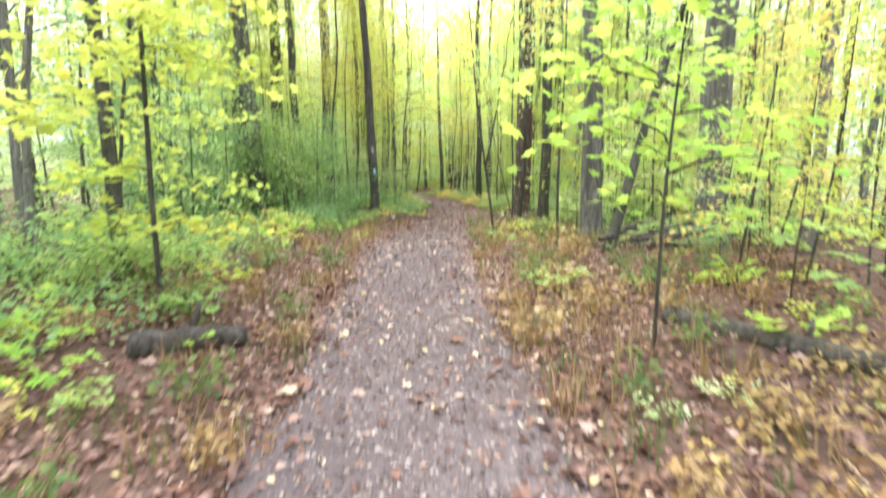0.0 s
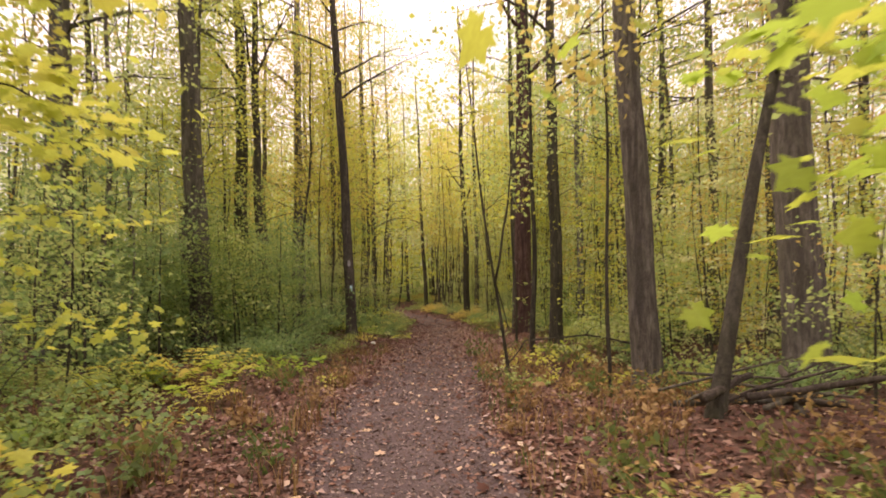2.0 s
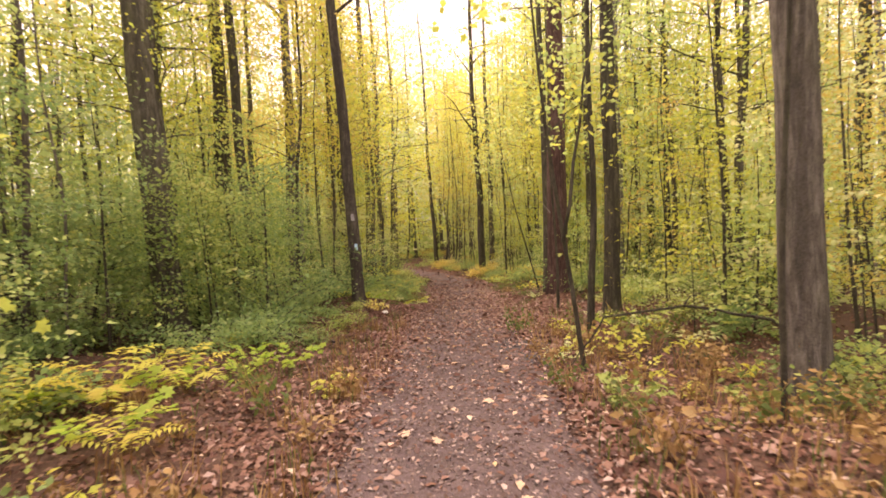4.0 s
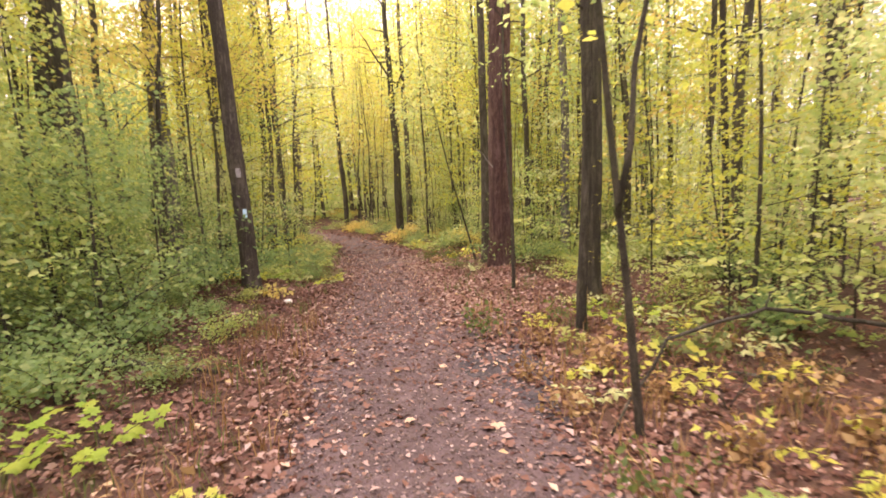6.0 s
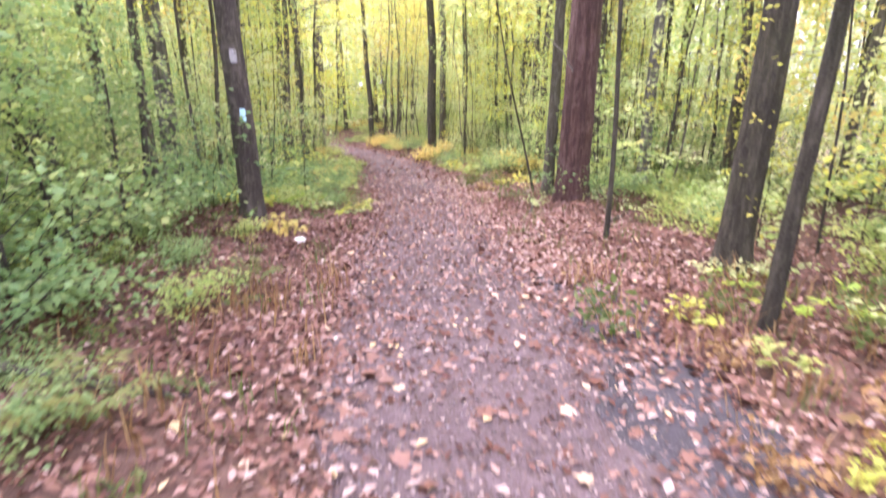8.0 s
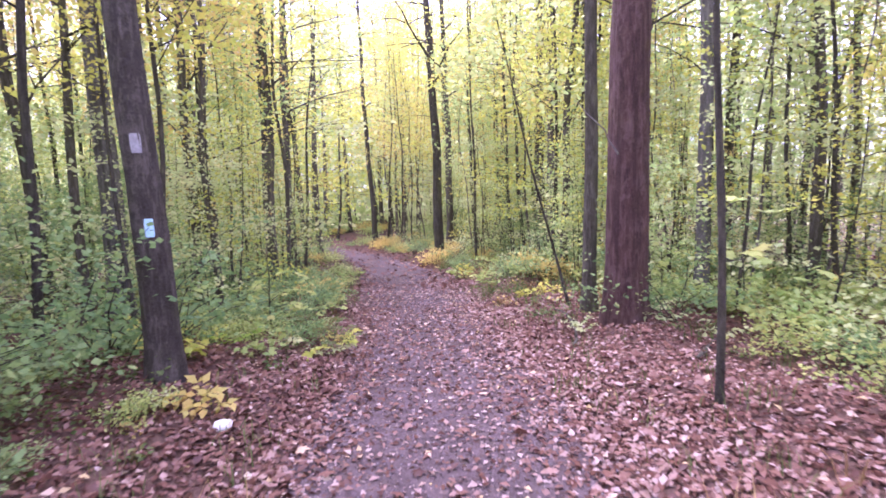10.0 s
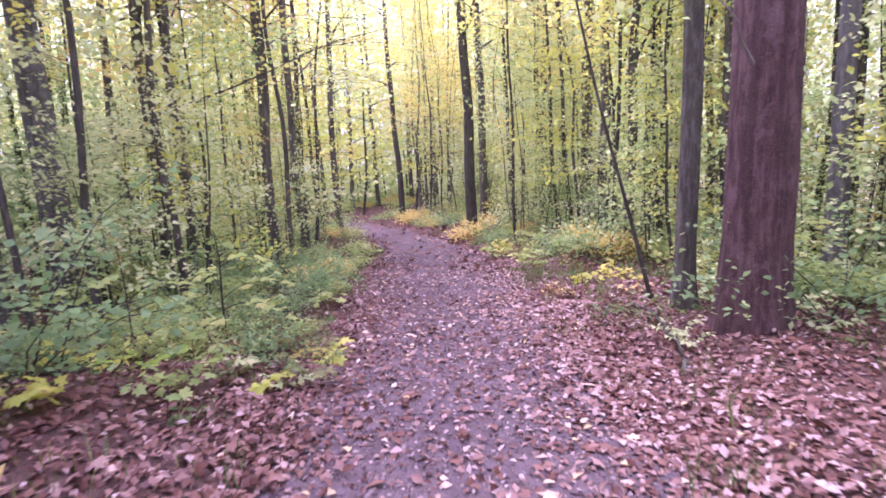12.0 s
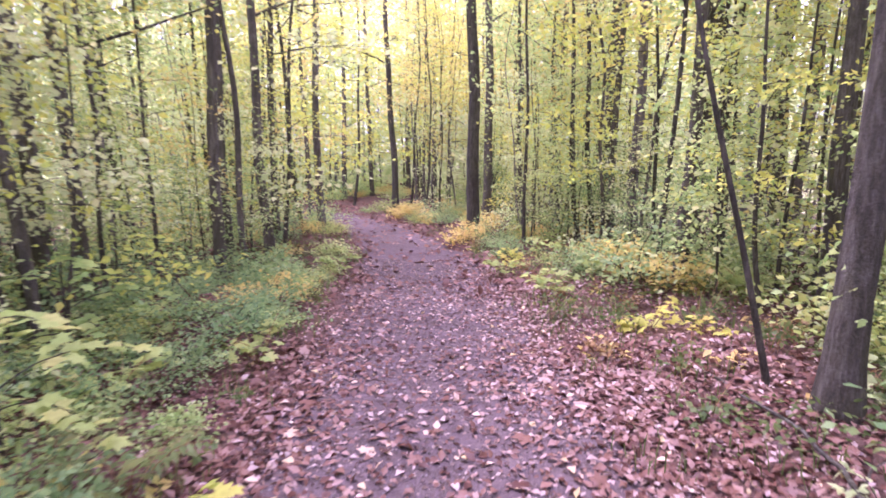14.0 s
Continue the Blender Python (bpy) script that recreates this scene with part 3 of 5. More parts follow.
def understory(k):
    leaf = (LEAF_LIME, LEAF_YELLOW, LEAF_PALE, LEAF_GREEN, LEAF_PALE)[k % 5]
    return make_tree("young broad-leaved tree with layered autumn leaves", -20 - k * 3, 55, (6, 7.5, 5, 8, 6.5)[k % 5], (0.035, 0.045, 0.03, 0.05, 0.035)[k % 5],
                     ((0.05, -0.04, 0.03, 0.0, 0.06)[k % 5], 0.02), 0.10, 80 + k, BARK_DARK, leaf, 1.1, n_limbs=16, reach=2.0, rise=0.25, per_limb=84,
                     leaf_size=0.105, width=1.0, depth=0.08, sides=6, group="young trees of the wood", flare=0.2, name="young_tree", droop=0.35, split=False)[0]


def thin_stem(k):
    return make_tree("thin straight sapling stem with few leaves", 40 + k * 3, 50, (8, 10, 7, 9)[k], (0.03, 0.045, 0.024, 0.036)[k], ((0.03, -0.02, -0.05, 0.01)[k], 0.02),
                     0.22, 90 + k, (BARK_MID, BARK, BARK_MID, BARK)[k], (LEAF_LIME, LEAF_YELLOW, LEAF_LIME, LEAF_GOLD)[k], 2.4, n_limbs=8, reach=1.1, rise=0.5,
                     per_limb=50, leaf_size=0.12, width=0.6, sides=6, group="thin saplings of the wood", flare=0.2, name="sapling", split=False)[0]


POLES, YOUNG, STEMS = variants(5, pole), variants(5, understory), variants(4, thin_stem)


KEEP_CLEAR = ((-0.9, -3.5, 0.7), (3.65, 0.95, 0.95), (2.9, -0.1, 0.6), (2.3, -0.9, 0.5), (3.4, -3.3, 0.6), (-1.9, 10.0, 0.35), (-1.6, -4.2, 0.5), (1.2, 6.0, 0.5))


def scatter(sources, count, test, size, seed):
    rng = random.Random(seed)
    placed, tries = [], 0
    while len(placed) < count and tries < count * 60:
        tries += 1
        x, y = test(rng)
        if x is not None and any((x - a) ** 2 + (y - b) ** 2 < r * r for a, b, r in KEEP_CLEAR):
            continue
        if x is None or any((x - a) ** 2 + (y - b) ** 2 < 0.5 for a, b in placed):
            continue
        placed.append((x, y))
        src = sources[rng.randrange(len(sources))]
        k = rng.uniform(*size)
        ob = copy_thing(src, pose(x, y, gz(x, y), 0, 0, rng.uniform(0, 360)))
        ob.scale = (k, k, k)


def beside_trail(side, y0, y1, a, b):
    def test(rng):
        y = rng.uniform(y0, y1)
        return float(trail_x(y)) + side * rng.uniform(a, b), y
    return test


def in_wood(gap, y0, y1, width):
    def test(rng):
        y = rng.uniform(y0, y1)
        x = float(trail_x(min(y, 33))) + rng.choice((-1, 1)) * (gap + (width - gap) * rng.random() ** 0.9)
        return (x, y) if far_enough(x, y, gap) else (None, None)
    return test


def on_side(side, test):
    def inner(rng):
        x, y = test(rng)
        return (x, y) if x is not None and (x - float(trail_x(y))) * side > 0 and not (abs(y - 11.5) < 5.0 and -6.0 < x < 0) else (None, None)
    return inner


def green_young(k):
    return make_tree("young broad-leaved tree with layered green leaves", -20 - k * 3, 60, (6, 5, 7)[k], (0.035, 0.03, 0.04)[k], ((0.04, -0.04, 0.02)[k], 0.02), 0.10, 280 + k, BARK_DARK,
                     (LEAF_GREEN, LEAF_SHRUB, LEAF_GREEN)[k], 0.7, n_limbs=18, reach=1.9, rise=0.3, per_limb=100, leaf_size=0.09, width=0.9, depth=0.09, sides=6,
                     group="young green trees of the wood", flare=0.2, name="young_tree", droop=0.35, split=False)[0]


GREEN_YOUNG = variants(3, green_young)
scatter(STEMS, 42, in_wood(3.3, 14.5, 40, 10), (0.7, 1.3), 15)
scatter(STEMS, 56, in_wood(3.6, 1, 44, 18), (0.7, 1.3), 16)
scatter(POLES, 74, in_wood(4.5, -4, 50, 24), (0.7, 1.25), 7)
scatter(POLES, 26, in_wood(0.0, 38, 62, 22), (0.8, 1.25), 8)
scatter(YOUNG, 20, on_side(1, in_wood(3.9, 3, 26, 11)), (0.6, 1.1), 9)
scatter(GREEN_YOUNG, 34, on_side(-1, in_wood(4.4, 5.5, 22, 12)), (0.6, 1.1), 11)
scatter(GREEN_YOUNG, 8, on_side(-1, in_wood(5.2, 1.5, 6, 9.0)), (0.6, 0.95), 19)
scatter(YOUNG, 64, in_wood(4.2, 12, 46, 22), (0.7, 1.3), 12)
scatter(YOUNG, 12, in_wood(3.5, -16, -6, 14), (0.8, 1.3), 13)
scatter(POLES, 22, in_wood(3.0, -18, -5, 16), (0.8, 1.2), 14)
for k, x, y, size in ((1, -4.6, 26.5, 1.5), (0, 2.6, 30.5, 1.7), (1, -0.6, 38.5, 1.9), (1, 2.9, 24.5, 1.45), (4, -3.9, 22.5, 1.4), (2, 4.0, 33, 2.0), (0, 1.2, 43, 2.0),
                      (1, -5.4, 39, 1.8), (4, 4.6, 29, 1.5), (1, -7.0, 30, 1.7), (2, -2.4, 44, 2.2), (1, 6.0, 24, 1.5)):
    ob = copy_thing(YOUNG[k], pose(x, y, gz(x, y), 0, 0, (x * 91 + y * 17) % 360))
    ob.scale = (size, size, size)


def crowned(k):
    return make_tree("tall tree with a broad yellow autumn crown", -30 - 4 * k, 70, (16, 14)[k], (0.16, 0.13)[k], (0.01, 0.02), 0.06, 110 + k, BARK, (LEAF_YELLOW, LEAF_GOLD)[k],
                     3.0, n_limbs=24, reach=3.4, rise=0.35, per_limb=210, leaf_size=0.15, width=1.4, depth=0.3, sides=8, group="yellow trees of the wood", split=False)[0]


CROWNED = variants(2, crowned)


def overhang(k):
    return make_tree(("tall tree whose yellow boughs reach over the trail", "tall tree with thin yellow-green boughs high up", "tall tree with airy golden boughs high up")[k], -30 - 4 * k, 80, (15, 17, 14)[k],
                     (0.10, 0.12, 0.09)[k], (0.01, 0.0), 0.08, 210 + k, BARK, (LEAF_YELLOW, LEAF_LIME, LEAF_GOLD)[k], 4.6, n_limbs=22, reach=4.0, rise=0.3, per_limb=170, leaf_size=0.105,
                     width=1.3, depth=0.28, sides=8, group="trees with high boughs", split=False)[0]


OVERHANG = variants(3, overhang)
for k, x, y, size in ((0, -4.0, 19.5, 0.95), (2, 3.5, 24.0, 1.0), (1, -4.4, 28.0, 1.05), (0, 2.4, 34.0, 1.0), (2, -1.8, 39.5, 1.0), (1, 4.1, 17.2, 0.9), (0, 0.9, 47.0, 1.2), (1, -5.5, 46.0, 1.2),
                      (2, 6.5, 30.0, 1.0), (1, -8.0, 23.0, 1.0), (2, -5.6, 14.6, 0.85), (0, 6.8, 12.4, 0.85), (1, -6.5, 9.0, 0.8), (0, -8.5, 12.5, 0.9), (2, -6.0, 18.0, 0.9), (1, -7.5, 29.0, 1.0),
                      (0, -6.2, 33.5, 1.0), (1, 5.4, 9.2, 0.8), (2, 8.2, 16.5, 0.95), (0, 5.6, 21.0, 0.9), (1, 7.6, 25.0, 1.0), (1, 5.2, 36.0, 1.1), (2, -10.5, 18.5, 1.0), (0, 9.5, 8.0, 0.9), (1, 3.4, 41.0, 1.1),
                      (0, -4.6, 24.2, 0.9), (1, 3.1, 29.0, 0.95), (1, 6.2, 17.5, 0.9), (0, 9.8, 21.5, 1.0), (1, 11.5, 14.0, 0.95), (2, 9.0, 29.5, 1.05), (1, 6.0, 14.6, 0.8), (1, -6.2, 4.5, 0.8), (1, -8.0, 7.0, 0.9), (0, -5.6, 8.2, 0.8)):
    ob = copy_thing(OVERHANG[k], pose(x, y, gz(x, y), 0, 0, (x * 83 + y * 29) % 360))
    ob.scale = (size, size, size)
for k, x, y, size in ((0, -1.4, 44, 1.0), (1, 1.2, 42.5, 1.0), (0, -3.4, 49, 1.1), (1, -0.4, 50, 1.25), (0, -7.0, 44.5, 1.0), (1, 4.2, 44.5, 1.1), (0, 2.2, 54, 1.2), (1, -4.0, 56, 1.3),
                      (0, 7.5, 39.5, 0.95), (1, -9.0, 37.5, 0.95), (1, 9.5, 47, 1.1), (0, -11, 48, 1.1)):
    ob = copy_thing(CROWNED[k], pose(x, y, gz(x, y), 0, 0, (x * 57 + y * 23) % 360))
    ob.scale = (size, size, size)
scatter(YOUNG, 8, beside_trail(1, 15.2, 27, 2.7, 4.4), (0.45, 0.75), 17)
scatter(YOUNG, 10, beside_trail(-1, 12.5, 25, 2.9, 4.6), (0.45, 0.75), 18)
for k, x, y, size in ((1, 11.0, 17.5, 0.8), (0, -9.5, 3.0, 0.75)):
    ob = copy_thing(CROWNED[k], pose(x, y, gz(x, y), 0, 0, (x * 57 + y * 23) % 360))
    ob.scale = (size, size, size)
scatter(YOUNG, 60, in_wood(0.2, 38, 60, 22), (1.2, 2.2), 10)


def leafy_sapling(k):
    return make_tree(("leafy yellow-green sapling in the undergrowth", "leafy golden sapling in the undergrowth", "leafy lime-green sapling in the undergrowth")[k], -60 - 3 * k, 50,
                     (3.6, 4.4, 2.8)[k], 0.018, ((0.05, -0.04, 0.02)[k], 0.03), 0.12, 150 + k, BARK_DARK, (LEAF_YELLOW, LEAF_GOLD, LEAF_LIME)[k], 0.5, n_limbs=14, reach=1.1, rise=0.3,
                     per_limb=46, leaf_size=0.085, width=0.6, depth=0.07, shape=(OVAL_V, OVAL_F), sides=5, group="leafy saplings beside the trail", flare=0.1, name="sapling", droop=0.3, split=False)[0]


def airy_tree(k):
    return make_tree("thin tall tree with sparse fine autumn leaves", -70 - 4 * k, 50, (12, 10, 13)[k], (0.05, 0.04, 0.06)[k], ((0.03, -0.04, 0.0)[k], 0.0), 0.1, 170 + k, BARK_DARK,
                     (LEAF_GOLD, LEAF_YELLOW, LEAF_LIME)[k], 3.2, n_limbs=22, reach=1.9, rise=0.55, per_limb=130, leaf_size=0.1, width=1.0, depth=0.25, sides=6,
                     group="thin tall trees of the wood", flare=0.2, split=False)[0]


SAPLINGS, AIRY = variants(3, leafy_sapling), variants(3, airy_tree)
scatter(SAPLINGS, 24, beside_trail(1, 4.2, 10, 4.0, 8), (0.7, 1.15), 31)
scatter([SAPLINGS[2]], 14, beside_trail(-1, 1.0, 10, 3.6, 7.5), (0.7, 1.1), 32)
scatter([SAPLINGS[0], SAPLINGS[2]], 13, beside_trail(1, 10, 19, 3.4, 8), (0.6, 1.1), 33)
scatter(SAPLINGS, 12, beside_trail(1, 15.5, 28, 2.6, 7), (0.6, 1.2), 37)
scatter(SAPLINGS, 14, beside_trail(-1, 14, 27, 2.8, 6), (0.6, 1.1), 38)
scatter(SAPLINGS, 8, beside_trail(1, -1.5, 2, 3.4, 6), (0.6, 1.0), 34)
scatter(AIRY, 24, beside_trail(1, 7.5, 36, 3.0, 10), (0.8, 1.15), 35)
scatter(AIRY, 26, beside_trail(-1, 6, 36, 3.2, 10), (0.8, 1.15), 36)

# far woods that close the view all round
nrng = np.random.RandomState(3)
ang, dist = nrng.uniform(0, 2 * math.pi, 260), nrng.uniform(44, 75, 260)
fx, fy = dist * np.cos(ang), 14 + dist * np.sin(ang)
pieces = []
for i in range(260):
    z, h = gz(fx[i], fy[i]), nrng.uniform(10, 18)
    pieces.append(tube([(fx[i], fy[i], z - 0.3), (fx[i] + 0.1, fy[i], z + h * 0.5), (fx[i] + nrng.normal(0, 0.4), fy[i], z + h)], [nrng.uniform(0.1, 0.28), 0.1, 0.03], 5))
fv, ff = merged(*pieces)
tagged(link_mesh("far_wood_trunks", fv, ff, BARK_GREY), "grey-brown trunks of the distant wood", "woods", kind="stuff")
n = 170000
ang, dist = nrng.uniform(0, 2 * math.pi, n), nrng.uniform(44, 80, n)
cx, cy = dist * np.cos(ang), 14 + dist * np.sin(ang)
clump = np.sin(ang * 31 + dist * 0.35) + np.sin(ang * 17 - dist * 0.5)
hz = nrng.uniform(0, 1, n) ** 1.25 * (21 + 4.5 * clump) + 0.05
fl = leaves(nrng, np.column_stack((cx, cy, ground_z(cx, cy) + hz)), nrng.uniform(0.35, 0.8, n), (FAR_V, FAR_F), 0.7)
tagged(link_mesh("far_wood_foliage", *fl, LEAF_PALE, smooth=False), "yellow-green foliage of the distant wood", "woods", kind="stuff")
n = 70000
cx, cy = nrng.uniform(-42, 34, n), nrng.uniform(46, 74, n)
hz = nrng.uniform(0, 1, n) ** 1.1 * (18 + 3 * np.sin(cx * 0.55 + cy * 0.3) + 2.5 * np.sin(cx * 1.3)) + 0.05
fl = leaves(nrng, np.column_stack((cx, cy, ground_z(cx, cy) + hz)), nrng.uniform(0.22, 0.5, n), (FAR_V, FAR_F), 0.7)
tagged(link_mesh("far_yellow_foliage", *fl, LEAF_LIME, smooth=False), "yellow foliage of the wood beyond the bend", "woods", kind="stuff")


# ---- shrubs, seedlings and grass ----
def shrub(k):
    rng, nr = random.Random(200 + k), np.random.RandomState(200 + k)
    root = new("shrub")
    root.location = (40 + 2 * k, 60, gz(40 + 2 * k, 60))
    stems, places = [], []
    h = (0.8, 1.1, 0.6, 1.4, 0.7)[k]
    for i in range(9):
        line = limb_line(rng, (rng.gauss(0, 0.1), rng.gauss(0, 0.1), -0.05), h * rng.uniform(0.8, 1.4), rng.random() * 6.28, rng.uniform(0.7, 1.3), 6, 0.8)
        stems.append(tube(line[::2], [0.009, 0.007, 0.005, 0.002], 3))
        places.append(spray(nr, line, 75, 0.42, 0.09, 0.2))
    tagged(link_mesh("twig_mass", *merged(*stems), BARK_DARK, root), kind="stuff")
    p = np.concatenate(places)
    link_mesh("foliage", *leaves(nr, p, nr.uniform(0.055, 0.105, len(p)), (FAR_V, FAR_F), 0.5), (LEAF_SHRUB, LEAF_GREEN, LEAF_LIME, LEAF_SHRUB, LEAF_GOLD)[k], root, smooth=False)["kind"] = "stuff"
    return tagged(root, ("dense grey-green shrub with small leaves", "leafy green shrub beside the trail", "low yellow-green shrub beside the trail", "tall grey-green shrub under the trees",
                         "low shrub with golden yellow leaves")[k],
                  "shrub", "shrubs beside the trail")


SHRUBS = variants(4, shrub)
GOLD_SHRUBS = [shrub(4)]


def thicket(k):
    return make_tree("tall green bush with fine dense leaves", -50 - 3 * k, 60, (3.2, 4.2, 2.6)[k], 0.03, (0.05, 0.03), 0.1, 700 + k, BARK_DARK, (LEAF_SHRUB, LEAF_GREEN, LEAF_SHRUB)[k],
                     0.35, n_limbs=20, reach=1.5, rise=0.5, per_limb=88, leaf_size=0.08, width=0.8, depth=0.12, sides=6, category="bush", name="bush",
                     group="tall bushes in the wood", flare=0.1, split=False, droop=0.3)[0]


THICKETS = variants(3, thicket)


def patchy(test):
    """Keeps to some patches, so that bare litter is left between them."""
    def inner(rng):
        x, y = test(rng)
        return (x, y) if math.sin(x * 1.4 + 0.9 * y) + math.sin(0.8 * y - 1.1 * x + 1) > -0.2 else (None, None)
    return inner


def beyond_bend(rng):
    x, y = rng.uniform(-9, 12), rng.uniform(35.5, 52)
    return (x, y) if far_enough(x, y, 2.0) and (y > 40 or x > -2) else (None, None)


scatter(GOLD_SHRUBS, 15, beside_trail(1, 17.5, 33, 1.5, 5.0), (0.5, 1.1), 51)
scatter(GOLD_SHRUBS, 18, beyond_bend, (0.8, 1.6), 52)
scatter(GOLD_SHRUBS, 5, beside_trail(-1, 17, 30, 1.6, 4.0), (0.4, 0.8), 53)
scatter(THICKETS, 16, beside_trail(-1, 6.2, 9.8, 3.4, 7.5), (0.6, 1.1), 25)
scatter(THICKETS, 12, beside_trail(-1, 9.5, 20, 5.0, 9.0), (0.6, 1.1), 29)
scatter(THICKETS, 10, beside_trail(-1, 20, 34, 2.6, 6.5), (0.6, 1.0), 26)
scatter(THICKETS, 12, beside_trail(1, 15, 34, 3.4, 8), (0.5, 0.9), 27)
scatter([SHRUBS[0], SHRUBS[3]], 30, patchy(beside_trail(-1, 5, 12.5, 2.7, 6.5)), (0.45, 1.0), 20)
scatter(SHRUBS, 46, patchy(beside_trail(-1, 12.6, 34, 1.6, 6.5)), (0.4, 1.0), 21)
scatter(SHRUBS, 22, beyond_bend, (1.2, 1.9), 28)
scatter(SHRUBS, 22, beside_trail(-1, -3, 2.6, 2.9, 7), (0.5, 1.0), 22)
scatter(SHRUBS, 6, beside_trail(-1, 2.6, 6, 4.6, 7.5), (0.5, 1.0), 30)
scatter(SHRUBS, 50, patchy(beside_trail(1, 14.8, 36, 1.6, 7)), (0.4, 0.95), 23)
scatter(SHRUBS, 28, beside_trail(1, 2, 14, 3.2, 9), (0.5, 1.0), 24)


def seedling(k):
    rng, nr = random.Random(300 + k), np.random.RandomState(300 + k)
    root = new("seedling")
    root.location = (60 + k, 60, gz(60 + k, 60))
    h = (0.28, 0.4, 0.18, 0.5, 0.33)[k % 5]
    stems, places = [], []
    for i in range((3, 5, 3, 6, 4)[k % 5]):
        line = limb_line(rng, (0, 0, -0.03), h * rng.uniform(0.7, 1.2), rng.random() * 6.28, 1.1, 4, 0.7)
        stems.append(tube(line[::2], [0.004, 0.003, 0.002], 3))
        places.append(spray(nr, line, 9, 0.16, 0.03, 0.45))
    tagged(link_mesh("stalk", *merged(*stems), DRY, root), kind="stuff")
    p = np.concatenate(places)
    link_mesh("foliage", *leaves(nr, p, nr.uniform(0.055, 0.10, len(p)), (MAPLE_V, MAPLE_F) if k % 2 else (OVAL_V, OVAL_F), 0.4),
              (LEAF_HERB, LEAF_YELLOW, LEAF_GOLD, LEAF_GREEN, LEAF_HERB)[k % 5], root, smooth=False)["kind"] = "stuff"
    return tagged(root, ("small yellow-green seedling in the leaf litter", "bright yellow maple seedling with lobed leaves", "low yellow seedling among fallen leaves",
                         "bushy yellow-green maple seedling on the forest floor", "small green plant in the leaf litter")[k % 5], "seedling", "seedlings beside the trail")


SEEDLINGS = variants(5, seedling)
scatter([SEEDLINGS[0], SEEDLINGS[3], SEEDLINGS[4]], 40, beside_trail(-1, 12.5, 22, 1.4, 3.6), (0.7, 1.2), 37)
scatter(SHRUBS, 22, beside_trail(-1, 14.0, 20, 1.6, 3.6), (0.35, 0.6), 38)
scatter(SEEDLINGS, 46, beside_trail(-1, -5, 26, 1.6, 4.2), (0.5, 1.1), 31)
scatter(SEEDLINGS, 40, beside_trail(1, -5, 7.5, 1.35, 4.4), (0.5, 1.0), 32)
scatter(SEEDLINGS, 40, beside_trail(1, 14.3, 26, 1.35, 4.2), (0.7, 1.4), 33)


def dry_plant(k):
    rng, nr = random.Random(400 + k), np.random.RandomState(400 + k)
    root = new("dry_plant")
    root.location = (80 + k, 60, gz(80 + k, 60))
    stems, places = [], []
    for i in range(7):
        line = limb_line(rng, (rng.gauss(0, 0.05), rng.gauss(0, 0.05), -0.03), (0.42, 0.55, 0.34)[k] * rng.uniform(0.7, 1.2), rng.random() * 6.28, 1.25, 5, 0.5)
        stems.append(tube(line, [0.004, 0.0035, 0.003, 0.0026, 0.0022, 0.0018], 4))
        places.append(spray(nr, line, 12, 0.14, 0.04, 0.3))
    tagged(link_mesh("stalk", *merged(*stems), DRY, root), kind="stuff")
    p = np.concatenate(places)
    tagged(link_mesh("foliage", *leaves(nr, p, nr.uniform(0.04, 0.085, len(p)), (OVAL_V, OVAL_F), 0.7), (DRY, LEAF_HERB, DRY)[k], root, smooth=False), kind="stuff")
    return tagged(root, ("withered brown weed beside the trail", "tall weed with dull green leaves beside the trail", "low withered tan weed beside the trail")[k],
                  "weed", "weeds beside the trail")


WEEDS = variants(3, dry_plant)
scatter(WEEDS, 75, beside_trail(1, -6, 7.5, 0.95, 3.4), (0.7, 1.3), 34)
scatter(WEEDS, 42, beside_trail(-1, -6, 3.2, 1.0, 3.4), (0.7, 1.2), 35)
scatter([SHRUBS[0], SHRUBS[1]], 16, beside_trail(-1, 5.5, 10, 2.2, 3.6), (0.3, 0.5), 39)
scatter([SEEDLINGS[0], SEEDLINGS[4]], 20, beside_trail(-1, 5, 12, 1.7, 3.6), (0.5, 0.9), 40)
scatter([SEEDLINGS[0], SEEDLINGS[3], SEEDLINGS[4]], 40, beside_trail(1, 11.5, 19, 2.9, 6), (0.7, 1.3), 45)
scatter([SHRUBS[0], SHRUBS[1]], 24, beside_trail(-1, 13, 20, 1.7, 4), (0.35, 0.6), 47)
scatter([SHRUBS[1], SHRUBS[2]], 22, beside_trail(1, 12.5, 20, 3.4, 7.5), (0.5, 1.0), 46)
scatter(WEEDS, 30, beside_trail(1, 14.5, 24, 1.3, 3.4), (0.6, 1.0), 36)


